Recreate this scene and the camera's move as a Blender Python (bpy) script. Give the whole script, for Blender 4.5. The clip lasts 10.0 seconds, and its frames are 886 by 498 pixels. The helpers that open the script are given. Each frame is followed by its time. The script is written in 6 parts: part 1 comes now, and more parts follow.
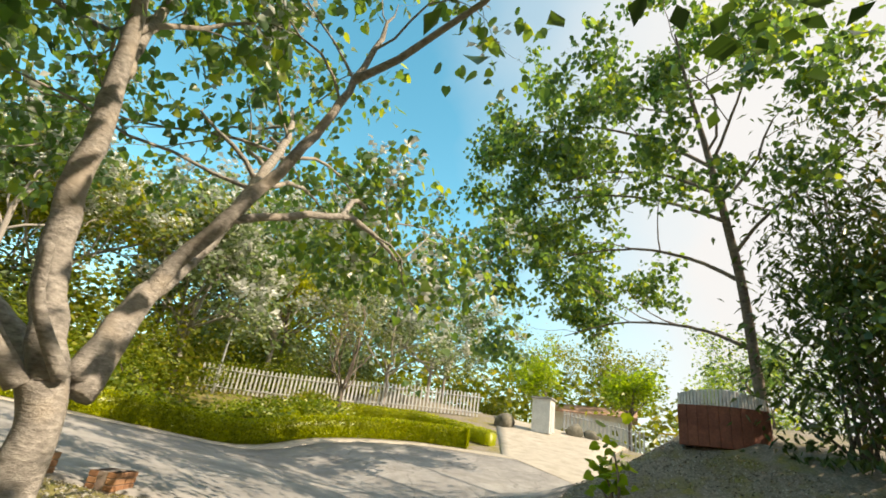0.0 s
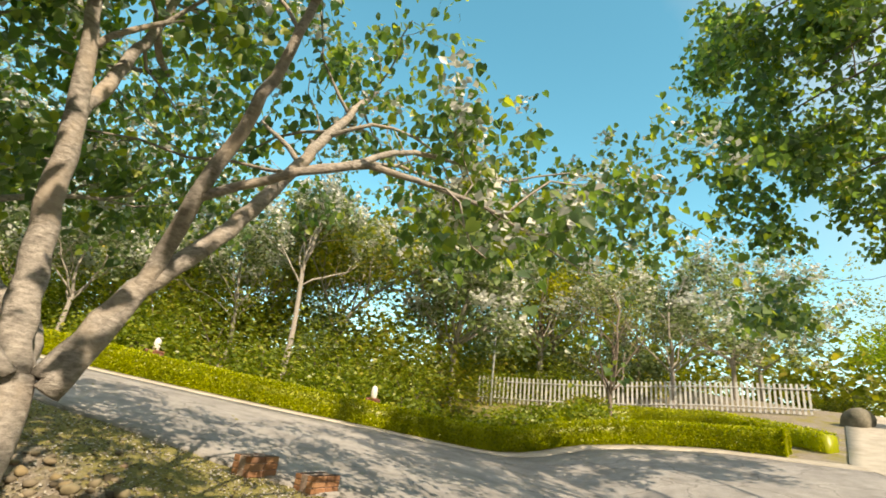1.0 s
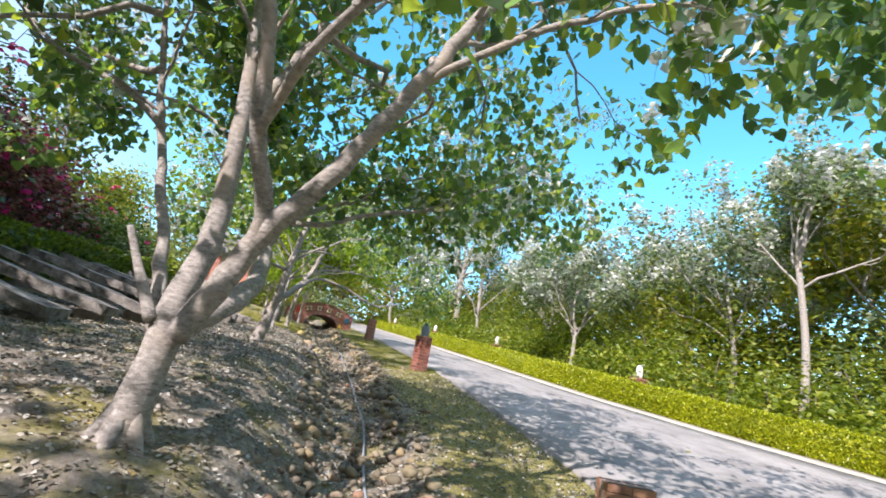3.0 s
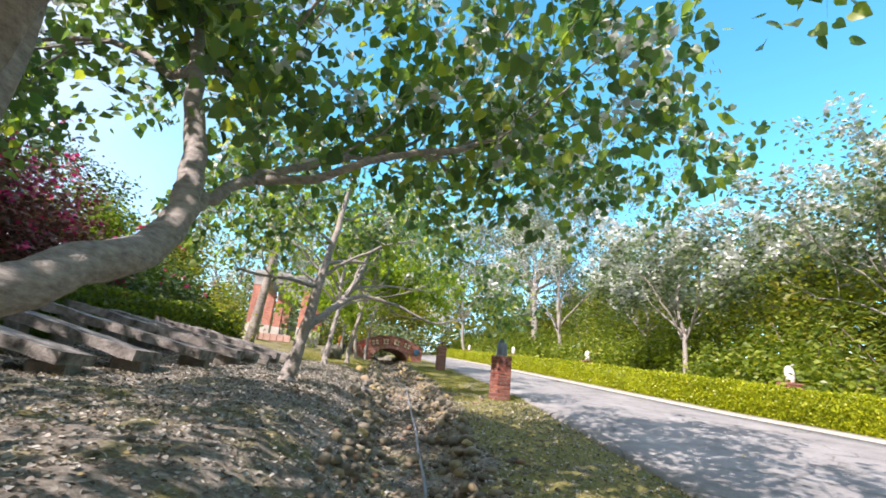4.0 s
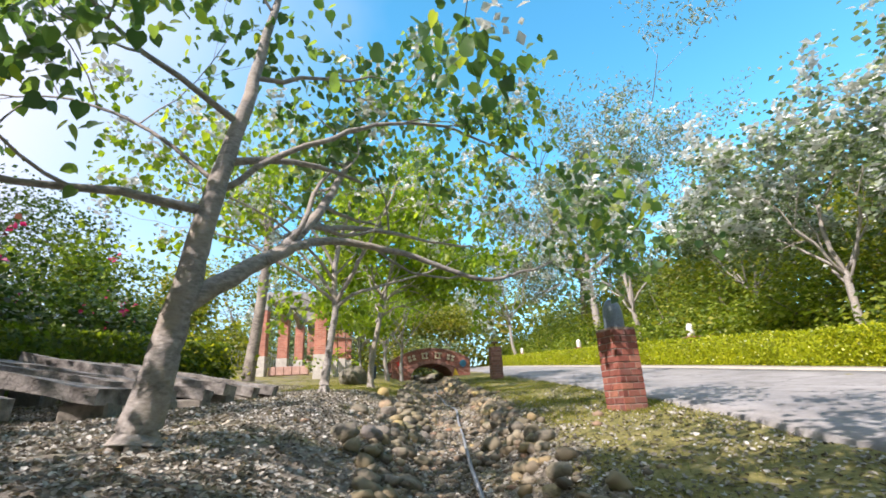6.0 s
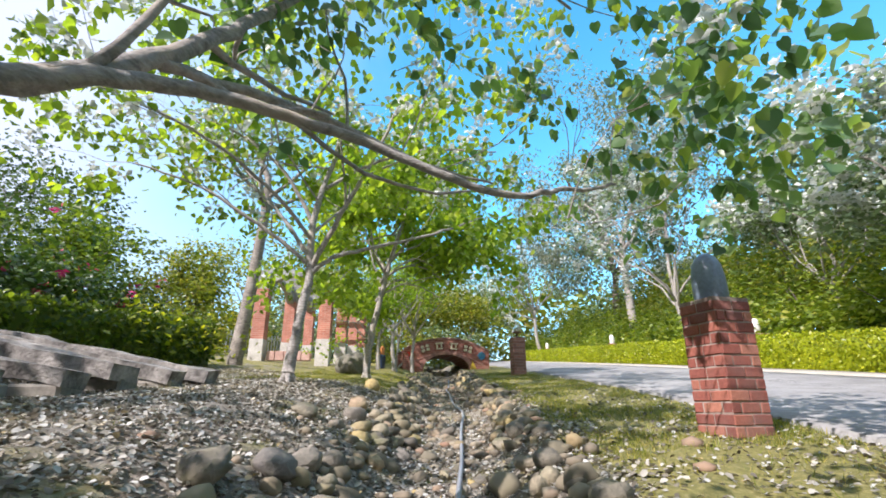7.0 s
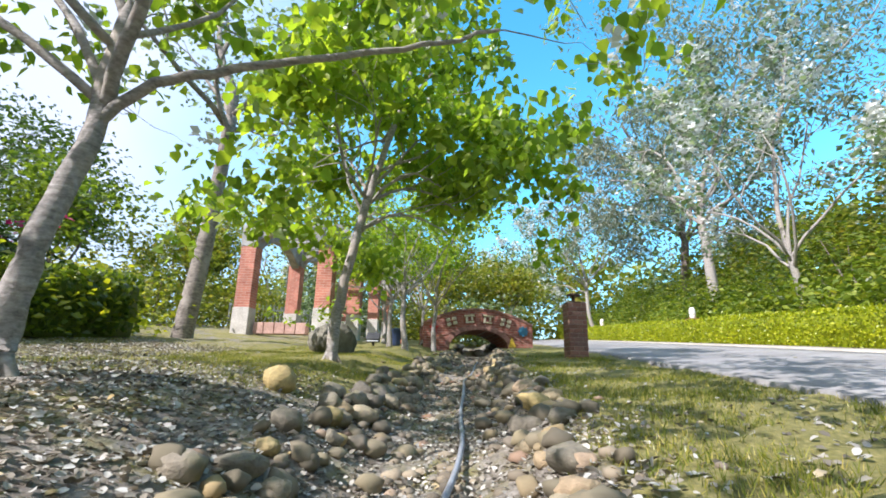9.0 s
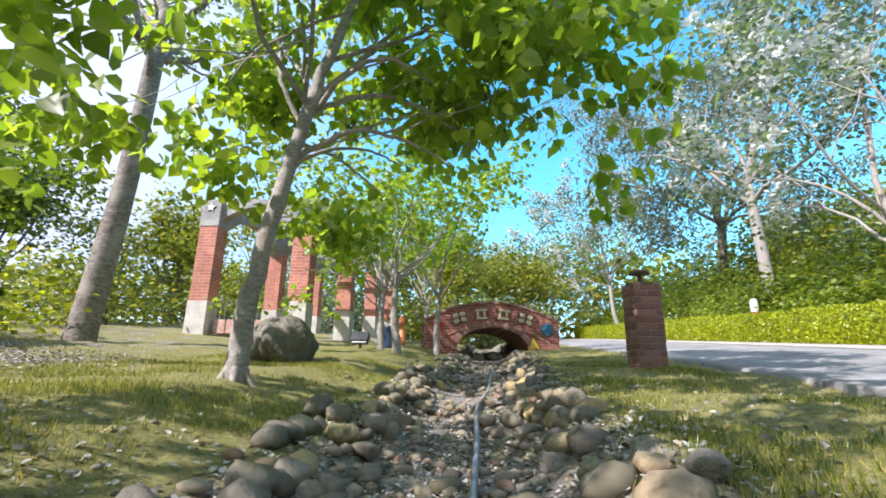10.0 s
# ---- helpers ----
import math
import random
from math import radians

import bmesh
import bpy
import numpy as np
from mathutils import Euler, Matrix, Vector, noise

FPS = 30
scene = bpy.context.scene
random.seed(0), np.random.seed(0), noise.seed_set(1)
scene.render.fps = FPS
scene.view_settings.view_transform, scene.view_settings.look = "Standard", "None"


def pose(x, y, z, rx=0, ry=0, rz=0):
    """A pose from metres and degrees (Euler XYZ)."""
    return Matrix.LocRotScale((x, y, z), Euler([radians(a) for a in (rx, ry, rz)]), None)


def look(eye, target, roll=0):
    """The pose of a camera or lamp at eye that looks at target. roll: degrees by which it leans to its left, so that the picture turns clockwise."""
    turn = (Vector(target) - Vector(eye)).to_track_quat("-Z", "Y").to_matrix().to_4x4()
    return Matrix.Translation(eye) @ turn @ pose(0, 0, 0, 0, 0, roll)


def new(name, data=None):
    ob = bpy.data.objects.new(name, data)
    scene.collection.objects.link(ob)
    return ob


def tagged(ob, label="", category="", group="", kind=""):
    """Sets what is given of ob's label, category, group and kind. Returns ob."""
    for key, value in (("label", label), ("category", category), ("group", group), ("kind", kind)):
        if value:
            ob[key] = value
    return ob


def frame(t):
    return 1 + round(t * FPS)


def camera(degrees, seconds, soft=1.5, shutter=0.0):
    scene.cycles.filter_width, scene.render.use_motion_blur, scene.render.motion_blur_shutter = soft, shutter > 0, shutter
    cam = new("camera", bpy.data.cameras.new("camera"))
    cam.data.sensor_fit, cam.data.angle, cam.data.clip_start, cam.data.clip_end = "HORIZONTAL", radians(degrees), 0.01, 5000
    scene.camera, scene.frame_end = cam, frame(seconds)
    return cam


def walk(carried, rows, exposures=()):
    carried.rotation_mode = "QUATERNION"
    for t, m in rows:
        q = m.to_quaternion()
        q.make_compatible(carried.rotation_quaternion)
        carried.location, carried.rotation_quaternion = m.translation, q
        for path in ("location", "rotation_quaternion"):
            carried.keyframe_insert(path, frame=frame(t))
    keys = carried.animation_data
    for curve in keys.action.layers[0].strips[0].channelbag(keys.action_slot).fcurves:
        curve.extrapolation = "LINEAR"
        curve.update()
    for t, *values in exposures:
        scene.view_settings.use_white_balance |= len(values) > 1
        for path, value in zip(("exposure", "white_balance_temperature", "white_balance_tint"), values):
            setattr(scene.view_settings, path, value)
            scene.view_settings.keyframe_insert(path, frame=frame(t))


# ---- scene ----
cam = camera(86.0, 10.0, 1.75)
PATH = [
    (0, (-5.411, -2.897, -0.064), (-3.749, -3.69, 0.716), 8.4),
    (0.5, (-5.075, -3.898, 0.045), (-3.229, -4.168, 0.765), 5.9),
    (1, (-4.589, -4.755, 0.055), (-2.727, -4.461, 0.724), 7.0),
    (1.5, (-3.979, -5.403, 0.107), (-2.264, -4.571, 0.712), 7.7),
    (2, (-3.332, -5.902, 0.158), (-1.921, -4.598, 0.715), 8.3),
    (2.5, (-2.539, -5.958, 0.038), (-1.547, -4.308, 0.58), 9.3),
    (3, (-1.91, -5.606, 0.01), (-1.288, -3.775, 0.519), 10.8),
    (3.2, (-1.725, -5.335, 0.011), (-1.213, -3.467, 0.507), 11.0),
    (4.3, (-1.105, -2.852, 0.038), (-0.8, -0.977, 0.662), 4.1),
    (4.5, (-1.083, -2.403, 0.027), (-0.763, -0.536, 0.669), 2.3),
    (5, (-1.038, -1.307, 0.0), (-0.689, 0.55, 0.656), -3.0),
    (5.5, (-0.861, -0.37, 0.078), (-0.593, 1.506, 0.718), -2.8),
    (5.7, (-0.75, -0.018, 0.079), (-0.507, 1.86, 0.722), -3.2),
    (6.8, (-0.225, 2.108, 0.219), (-0.097, 4.003, 0.846), -0.4),
    (7, (-0.156, 2.462, 0.206), (-0.046, 4.361, 0.826), -0.1),
    (7.5, (0.046, 3.32, 0.252), (0.129, 5.229, 0.844), -0.3),
    (8, (0.132, 4.368, 0.355), (0.165, 6.286, 0.921), -0.2),
    (8.5, (0.253, 5.296, 0.384), (0.219, 7.217, 0.94), 0.7),
    (9, (0.438, 6.139, 0.463), (0.365, 8.065, 0.997), 1.1),
    (9.5, (0.433, 7.454, 0.586), (0.344, 9.378, 1.124), 0.8),
    (10, (0.448, 8.712, 0.691), (0.336, 10.637, 1.223), 0.9),
]
EXPOSURES = [(0, 0.95, 8500, 15), (1, 0.92, 9000, 16), (1.5, 0.97, 8500, 18), (2, 1.23, 7100, 20), (3, 1.22, 6400, 24), (4.5, 1.25, 6600, 26), (5.7, 1.08, 6600, 24), (7, 1.13, 6200, 22), (7.5, 1.11, 6250, 21), (8.5, 1.14, 6050, 20), (10, 1.22, 6050, 22)]
walk(cam, [(t, look(eye, target, roll)) for t, eye, target, roll in PATH], EXPOSURES)

# ---- light ----
SUN_DIR = Vector((-0.62, -0.52, 0.72)).normalized()
world = bpy.data.worlds.new("sky_world")
scene.world = world
world.use_nodes = True
wn, wl = world.node_tree.nodes, world.node_tree.links
wn.clear()
w_out = wn.new("ShaderNodeOutputWorld")
w_bg = wn.new("ShaderNodeBackground")
w_sky = wn.new("ShaderNodeTexSky")
w_sky.sky_type = "NISHITA"
w_sky.sun_disc = False
w_sky.sun_elevation = math.asin(SUN_DIR.z)
w_sky.sun_rotation = math.atan2(SUN_DIR.x, SUN_DIR.y)
w_sky.air_density, w_sky.dust_density, w_sky.ozone_density = 1.0, 0.4, 2.5
w_hsv = wn.new("ShaderNodeHueSaturation")
w_hsv.inputs["Hue"].default_value = 0.468
w_hsv.inputs["Saturation"].default_value = 1.28
w_hsv.inputs["Value"].default_value = 1.25
# bright thin cloud on the sun's side of the sky
w_co = wn.new("ShaderNodeTexCoord")
w_dot = wn.new("ShaderNodeVectorMath")
w_dot.operation = "DOT_PRODUCT"
w_dot.inputs[1].default_value = (-0.80, -0.60, 0.05)
w_noise = wn.new("ShaderNodeTexNoise")
w_noise.inputs["Scale"].default_value = 3.0
w_noise.inputs["Detail"].default_value = 5.0
w_add = wn.new("ShaderNodeMath")
w_add.operation = "MULTIPLY_ADD"
w_add.inputs[1].default_value = 0.35
w_ramp = wn.new("ShaderNodeMapRange")
w_ramp.inputs["From Min"].default_value = -0.2
w_ramp.inputs["From Max"].default_value = 0.26
w_mix = wn.new("ShaderNodeMix")
w_mix.data_type = "RGBA"
w_mix.inputs["B"].default_value = (2.8, 3.25, 3.85, 1)
wl.new(w_co.outputs["Generated"], w_dot.inputs[0])
wl.new(w_co.outputs["Generated"], w_noise.inputs["Vector"])
wl.new(w_noise.outputs["Fac"], w_add.inputs[0])
wl.new(w_dot.outputs["Value"], w_add.inputs[2])
wl.new(w_add.outputs[0], w_ramp.inputs["Value"])
wl.new(w_sky.outputs["Color"], w_hsv.inputs["Color"])
wl.new(w_hsv.outputs["Color"], w_mix.inputs["A"])
wl.new(w_ramp.outputs["Result"], w_mix.inputs["Factor"])
wl.new(w_mix.outputs["Result"], w_bg.inputs["Color"])
wl.new(w_bg.outputs["Background"], w_out.inputs["Surface"])
w_bg.inputs["Strength"].default_value = 0.15
sun_data = bpy.data.lights.new("sun", "SUN")
sun_data.energy, sun_data.angle, sun_data.color = 3.5, radians(0.6), (1.0, 0.95, 0.86)
sun = new("sun", sun_data)
sun.matrix_world = look(SUN_DIR * 50, (0, 0, 0))


# ---- materials ----
def material(name):
    m = bpy.data.materials.new(name)
    m.use_nodes = True
    nt = m.node_tree
    b = nt.nodes["Principled BSDF"]
    return m, nt, b


def node(nt, kind, **values):
    n = nt.nodes.new(kind)
    for k, v in values.items():
        n.inputs[k.replace("_", " ")].default_value = v
    return n


def coords(nt, world_space=False):
    if world_space:
        return nt.nodes.new("ShaderNodeNewGeometry").outputs["Position"]
    return nt.nodes.new("ShaderNodeTexCoord").outputs["Object"]


def ramp(nt, fac, stops):
    r = nt.nodes.new("ShaderNodeValToRGB")
    e = r.color_ramp.elements
    while len(e) < len(stops):
        e.new(0.5)
    for el, (p, c) in zip(e, stops):
        el.position, el.color = p, (*c, 1)
    nt.links.new(fac, r.inputs["Fac"])
    return r.outputs["Color"]


def noise_tex(nt, vec, scale, detail=4.0, rough=0.55):
    n = node(nt, "ShaderNodeTexNoise", Scale=scale, Detail=detail, Roughness=rough)
    nt.links.new(vec, n.inputs["Vector"])
    return n.outputs["Fac"]


def mix(nt, fac, a, b, blend="MIX"):
    n = nt.nodes.new("ShaderNodeMix")
    n.data_type, n.blend_type = "RGBA", blend
    for socket, value in ((n.inputs["Factor"], fac), (n.inputs["A"], a), (n.inputs["B"], b)):
        if isinstance(value, bpy.types.NodeSocket):
            nt.links.new(value, socket)
        else:
            socket.default_value = value if isinstance(value, float) else (*value, 1)
    return n.outputs["Result"]


def bump(nt, b, height, strength, distance):
    n = node(nt, "ShaderNodeBump", Strength=strength, Distance=distance)
    nt.links.new(height, n.inputs["Height"])
    nt.links.new(n.outputs["Normal"], b.inputs["Normal"])


def plain_material(name, dark, light, scale, rough=0.8, metal=0.0, bump_h=0.3, bump_d=0.01, fine=8.0):
    """Two-scale mottled surface between two colours."""
    m, nt, b = material(name)
    v = coords(nt, True)
    big, small = noise_tex(nt, v, scale), noise_tex(nt, v, scale * fine, 6)
    c1 = ramp(nt, big, [(0.3, dark), (0.7, light)])
    c2 = ramp(nt, small, [(0.25, (0.55, 0.55, 0.55)), (0.75, (1.15, 1.15, 1.15))])
    nt.links.new(mix(nt, 0.6, c1, c2, "MULTIPLY"), b.inputs["Base Color"])
    b.inputs["Roughness"].default_value, b.inputs["Metallic"].default_value = rough, metal
    bump(nt, b, small, bump_h, bump_d)
    return m


def leaf_material(name, stops, translucent, glow=0.45, rough=0.36, spec=0.5):
    """Leaves that vary one by one and let light through."""
    m, nt, b = material(name)
    geo = nt.nodes.new("ShaderNodeNewGeometry")
    col = ramp(nt, geo.outputs["Random Per Island"], stops)
    patch = noise_tex(nt, coords(nt, True), 0.9, 3)
    col = mix(nt, 0.5, col, ramp(nt, patch, [(0.3, (0.62, 0.66, 0.62)), (0.7, (1.25, 1.2, 1.0))]), "MULTIPLY")
    nt.links.new(col, b.inputs["Base Color"])
    b.inputs["Roughness"].default_value = rough
    b.inputs["Specular IOR Level"].default_value = spec
    tr = nt.nodes.new("ShaderNodeBsdfTranslucent")
    nt.links.new(mix(nt, 1.0, col, translucent, "MULTIPLY"), tr.inputs["Color"])
    sh = nt.nodes.new("ShaderNodeMixShader")
    sh.inputs["Fac"].default_value = glow
    nt.links.new(b.outputs[0], sh.inputs[1])
    nt.links.new(tr.outputs[0], sh.inputs[2])
    nt.links.new(sh.outputs[0], nt.nodes["Material Output"].inputs["Surface"])
    return m


def bark_material(name, dark, light, patch_colour, rings=9.0):
    m, nt, b = material(name)
    v = coords(nt, True)
    sc = node(nt, "ShaderNodeMapping")
    sc.inputs["Scale"].default_value = (1, 1, 2.2)
    nt.links.new(v, sc.inputs["Vector"])
    big = noise_tex(nt, v, 3.0, 4)
    fine = noise_tex(nt, sc.outputs["Vector"], rings * 2.2, 7, 0.65)
    c = ramp(nt, fine, [(0.3, dark), (0.68, light)])
    c = mix(nt, ramp(nt, big, [(0.5, (0, 0, 0)), (0.68, (0.75, 0.75, 0.75))]), c, patch_colour)
    nt.links.new(c, b.inputs["Base Color"])
    b.inputs["Roughness"].default_value = 0.88
    bump(nt, b, fine, 0.75, 0.02)
    return m


BARK = bark_material("bark_grey", (0.16, 0.145, 0.13), (0.45, 0.42, 0.38), (0.42, 0.355, 0.28))
BARK_DARK = bark_material("bark_brown", (0.07, 0.055, 0.045), (0.26, 0.21, 0.175), (0.30, 0.26, 0.22), 5.0)
BARK_ROUGH = bark_material("bark_rough", (0.10, 0.085, 0.07), (0.34, 0.30, 0.25), (0.40, 0.36, 0.30), 6.0)
BARK_PALE = bark_material("bark_pale", (0.22, 0.20, 0.18), (0.46, 0.43, 0.385), (0.38, 0.33, 0.27))
LEAF = leaf_material("leaf_green", [(0.0, (0.05, 0.095, 0.062)), (0.45, (0.095, 0.165, 0.085)), (0.8, (0.16, 0.235, 0.09)), (0.96, (0.28, 0.31, 0.07))], (2.5, 2.7, 0.8), 0.42)
LEAF_LUSH = leaf_material("leaf_lush", [(0.0, (0.10, 0.16, 0.03)), (0.5, (0.19, 0.27, 0.04)), (0.9, (0.28, 0.34, 0.05))], (2.2, 2.3, 0.6), 0.55)
LEAF_PALE = leaf_material("leaf_pale", [(0.0, (0.085, 0.13, 0.07)), (0.45, (0.15, 0.21, 0.12)), (0.8, (0.25, 0.32, 0.21)), (0.95, (0.40, 0.45, 0.37))], (1.6, 1.7, 0.9), 0.4)
LEAF_GREY = leaf_material("leaf_grey", [(0.0, (0.11, 0.14, 0.10)), (0.5, (0.21, 0.24, 0.17)), (0.9, (0.34, 0.35, 0.28))], (1.5, 1.5, 1.2), 0.42)
LEAF_YELLOW = leaf_material("leaf_yellow_green", [(0.0, (0.12, 0.16, 0.015)), (0.5, (0.28, 0.32, 0.02)), (0.9, (0.46, 0.46, 0.03))], (1.7, 1.7, 0.6), 0.45)
LEAF_WOOD = leaf_material("leaf_woodland", [(0.0, (0.10, 0.13, 0.025)), (0.5, (0.20, 0.24, 0.035)), (0.85, (0.32, 0.33, 0.05)), (1.0, (0.40, 0.32, 0.08))], (1.7, 1.7, 0.7), 0.45)
LEAF_DARK = leaf_material("leaf_dark", [(0.0, (0.03, 0.06, 0.018)), (0.5, (0.055, 0.10, 0.025)), (0.9, (0.10, 0.15, 0.035))], (1.4, 1.6, 0.7), 0.3)
LEAF_BAMBOO = leaf_material("leaf_bamboo", [(0.0, (0.05, 0.055, 0.02)), (0.5, (0.10, 0.10, 0.03)), (0.9, (0.19, 0.16, 0.05))], (1.8, 1.7, 0.7), 0.4)
LEAF_BANK = leaf_material("leaf_bank_hedge", [(0.0, (0.05, 0.085, 0.015)), (0.5, (0.105, 0.155, 0.02)), (0.9, (0.21, 0.27, 0.035))], (1.8, 1.9, 0.6), 0.4)
LEAF_THICKET = leaf_material("leaf_thicket", [(0.0, (0.07, 0.12, 0.02)), (0.5, (0.17, 0.235, 0.035)), (0.85, (0.28, 0.34, 0.05)), (1.0, (0.38, 0.36, 0.07))], (1.9, 1.9, 0.6), 0.42)
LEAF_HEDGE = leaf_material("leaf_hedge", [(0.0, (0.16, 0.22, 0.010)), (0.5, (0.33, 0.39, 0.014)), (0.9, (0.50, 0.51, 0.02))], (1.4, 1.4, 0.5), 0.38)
FLOWER_WHITE = leaf_material("blossom_white", [(0.0, (0.60, 0.62, 0.61)), (0.6, (0.76, 0.79, 0.79)), (1.0, (0.82, 0.82, 0.78))], (1.0, 1.0, 1.0), 0.3)
FLOWER_RED = leaf_material("blossom_red", [(0.0, (0.42, 0.02, 0.12)), (0.6, (0.62, 0.04, 0.20)), (1.0, (0.72, 0.16, 0.30))], (1.2, 0.9, 0.9), 0.35)
LEAF_RUST = leaf_material("leaf_rust", [(0.0, (0.08, 0.035, 0.03)), (0.5, (0.16, 0.07, 0.06)), (1.0, (0.28, 0.15, 0.11))], (1.3, 1.1, 0.9), 0.3)
GRASS = leaf_material("grass_blade", [(0.0, (0.085, 0.125, 0.018)), (0.45, (0.17, 0.205, 0.028)), (0.78, (0.34, 0.33, 0.055)), (1.0, (0.56, 0.45, 0.16))], (1.5, 1.5, 0.6), 0.35)
LITTER = leaf_material("fallen_leaves", [(0.0, (0.11, 0.095, 0.075)), (0.25, (0.22, 0.195, 0.16)), (0.5, (0.37, 0.345, 0.305)), (0.75, (0.49, 0.475, 0.45)), (0.93, (0.58, 0.575, 0.565)), (1.0, (0.46, 0.34, 0.15))], (1.0, 0.95, 0.85), 0.15, 0.8)


def stone_material():
    m, nt, b = material("river_stone")
    v = coords(nt, True)
    info = nt.nodes.new("ShaderNodeObjectInfo")
    c = ramp(nt, info.outputs["Random"], [(0.0, (0.14, 0.125, 0.10)), (0.3, (0.26, 0.235, 0.175)), (0.55, (0.36, 0.31, 0.21)), (0.75, (0.22, 0.20, 0.18)), (0.86, (0.48, 0.37, 0.16)), (1.0, (0.36, 0.27, 0.20))])
    spots = noise_tex(nt, v, 26.0, 6, 0.65)
    c = mix(nt, 0.7, c, ramp(nt, spots, [(0.3, (0.55, 0.55, 0.53)), (0.7, (1.25, 1.22, 1.15))]), "MULTIPLY")
    moss = noise_tex(nt, v, 5.0, 3)
    c = mix(nt, ramp(nt, moss, [(0.52, (0, 0, 0)), (0.72, (0.75, 0.75, 0.75))]), c, (0.15, 0.15, 0.055))
    nt.links.new(c, b.inputs["Base Color"])
    b.inputs["Roughness"].default_value = 0.82
    bump(nt, b, spots, 0.9, 0.02)
    return m


STONE = stone_material()
BOULDER = plain_material("boulder_stone", (0.08, 0.08, 0.055), (0.27, 0.25, 0.195), 2.2, 0.9, 0, 0.8, 0.04)
BLOCK = plain_material("cut_stone", (0.18, 0.165, 0.14), (0.34, 0.31, 0.26), 4.0, 0.9, 0, 0.5, 0.01)
CONCRETE = plain_material("weathered_concrete", (0.24, 0.235, 0.22), (0.47, 0.46, 0.43), 3.0, 0.9, 0, 0.4, 0.008)
PLASTER = plain_material("pale_plinth_render", (0.46, 0.43, 0.38), (0.66, 0.63, 0.57), 4.0, 0.9, 0, 0.3, 0.004)
MORTAR = plain_material("mortar", (0.24, 0.17, 0.14), (0.42, 0.34, 0.29), 9.0, 0.95, 0, 0.5, 0.004)


def road_material():
    """Worn concrete with stains, grit and hairline cracks."""
    m, nt, b = material("road_concrete")
    v = coords(nt, True)
    big, grit = noise_tex(nt, v, 0.8, 5), noise_tex(nt, v, 34.0, 6)
    c = ramp(nt, big, [(0.3, (0.25, 0.245, 0.24)), (0.7, (0.38, 0.37, 0.355))])
    c = mix(nt, 0.6, c, ramp(nt, grit, [(0.25, (0.6, 0.6, 0.6)), (0.75, (1.15, 1.15, 1.15))]), "MULTIPLY")
    warp = nt.nodes.new("ShaderNodeVectorMath")
    warp.operation = "ADD"
    wob = node(nt, "ShaderNodeTexNoise", Scale=1.7, Detail=5.0)
    nt.links.new(v, wob.inputs["Vector"])
    nt.links.new(v, warp.inputs[0])
    nt.links.new(wob.outputs["Color"], warp.inputs[1])
    cell = node(nt, "ShaderNodeTexVoronoi", Scale=0.42)
    cell.feature = "DISTANCE_TO_EDGE"
    nt.links.new(warp.outputs[0], cell.inputs["Vector"])
    crack = ramp(nt, cell.outputs["Distance"], [(0.0, (0.45, 0.44, 0.43)), (0.007, (0.7, 0.7, 0.7)), (0.012, (1, 1, 1))])
    stain = ramp(nt, noise_tex(nt, v, 2.6, 6, 0.65), [(0.35, (0.8, 0.79, 0.77)), (0.6, (1.06, 1.06, 1.06))])
    c = mix(nt, 1.0, mix(nt, 0.8, c, crack, "MULTIPLY"), stain, "MULTIPLY")
    nt.links.new(c, b.inputs["Base Color"])
    b.inputs["Roughness"].default_value = 0.85
    bump(nt, b, grit, 0.35, 0.006)
    return m


ROAD = road_material()
GUTTER = plain_material("gutter_strip", (0.38, 0.345, 0.285), (0.54, 0.495, 0.42), 2.5, 0.9, 0, 0.35, 0.006, 20.0)
TIMBER = plain_material("weathered_timber", (0.07, 0.062, 0.055), (0.44, 0.41, 0.37), 6.0, 0.9, 0, 0.9, 0.02, 6.0)
DOME_GREY = plain_material("frosted_dome", (0.15, 0.20, 0.26), (0.20, 0.26, 0.33), 6.0, 0.35, 0, 0.05, 0.002)
DOME_WHITE = plain_material("white_dome", (0.74, 0.73, 0.70), (0.82, 0.81, 0.78), 6.0, 0.4, 0, 0.05, 0.002)
WHITE_PAINT = plain_material("white_paint", (0.66, 0.66, 0.64), (0.80, 0.80, 0.78), 3.0, 0.6, 0, 0.1, 0.003)
FENCE_PAINT = plain_material("fence_paint", (0.46, 0.48, 0.49), (0.62, 0.63, 0.64), 3.0, 0.6, 0, 0.1, 0.003)
METAL_GREY = plain_material("galvanised_steel", (0.42, 0.44, 0.46), (0.58, 0.60, 0.61), 5.0, 0.45, 0.7, 0.1, 0.002)
METAL_DARK = plain_material("dark_metal", (0.03, 0.032, 0.036), (0.07, 0.075, 0.08), 5.0, 0.5, 0.3, 0.2, 0.002)
RUST = plain_material("rusted_iron", (0.10, 0.06, 0.04), (0.24, 0.15, 0.10), 14.0, 0.85, 0.2, 0.4, 0.004)
HOSE = plain_material("grey_pipe", (0.24, 0.26, 0.29), (0.38, 0.40, 0.43), 8.0, 0.5, 0, 0.1, 0.002)
PANEL_CREAM = plain_material("carved_cream", (0.50, 0.42, 0.26), (0.74, 0.67, 0.50), 14.0, 0.85, 0, 0.4, 0.01)
TILE_RED = plain_material("red_tile", (0.45, 0.02, 0.015), (0.6, 0.04, 0.02), 9.0, 0.5)
TILE_BLUE = plain_material("blue_tile", (0.02, 0.12, 0.22), (0.04, 0.20, 0.30), 9.0, 0.5)
TILE_YELLOW = plain_material("yellow_tile", (0.60, 0.38, 0.02), (0.75, 0.52, 0.06), 9.0, 0.5)
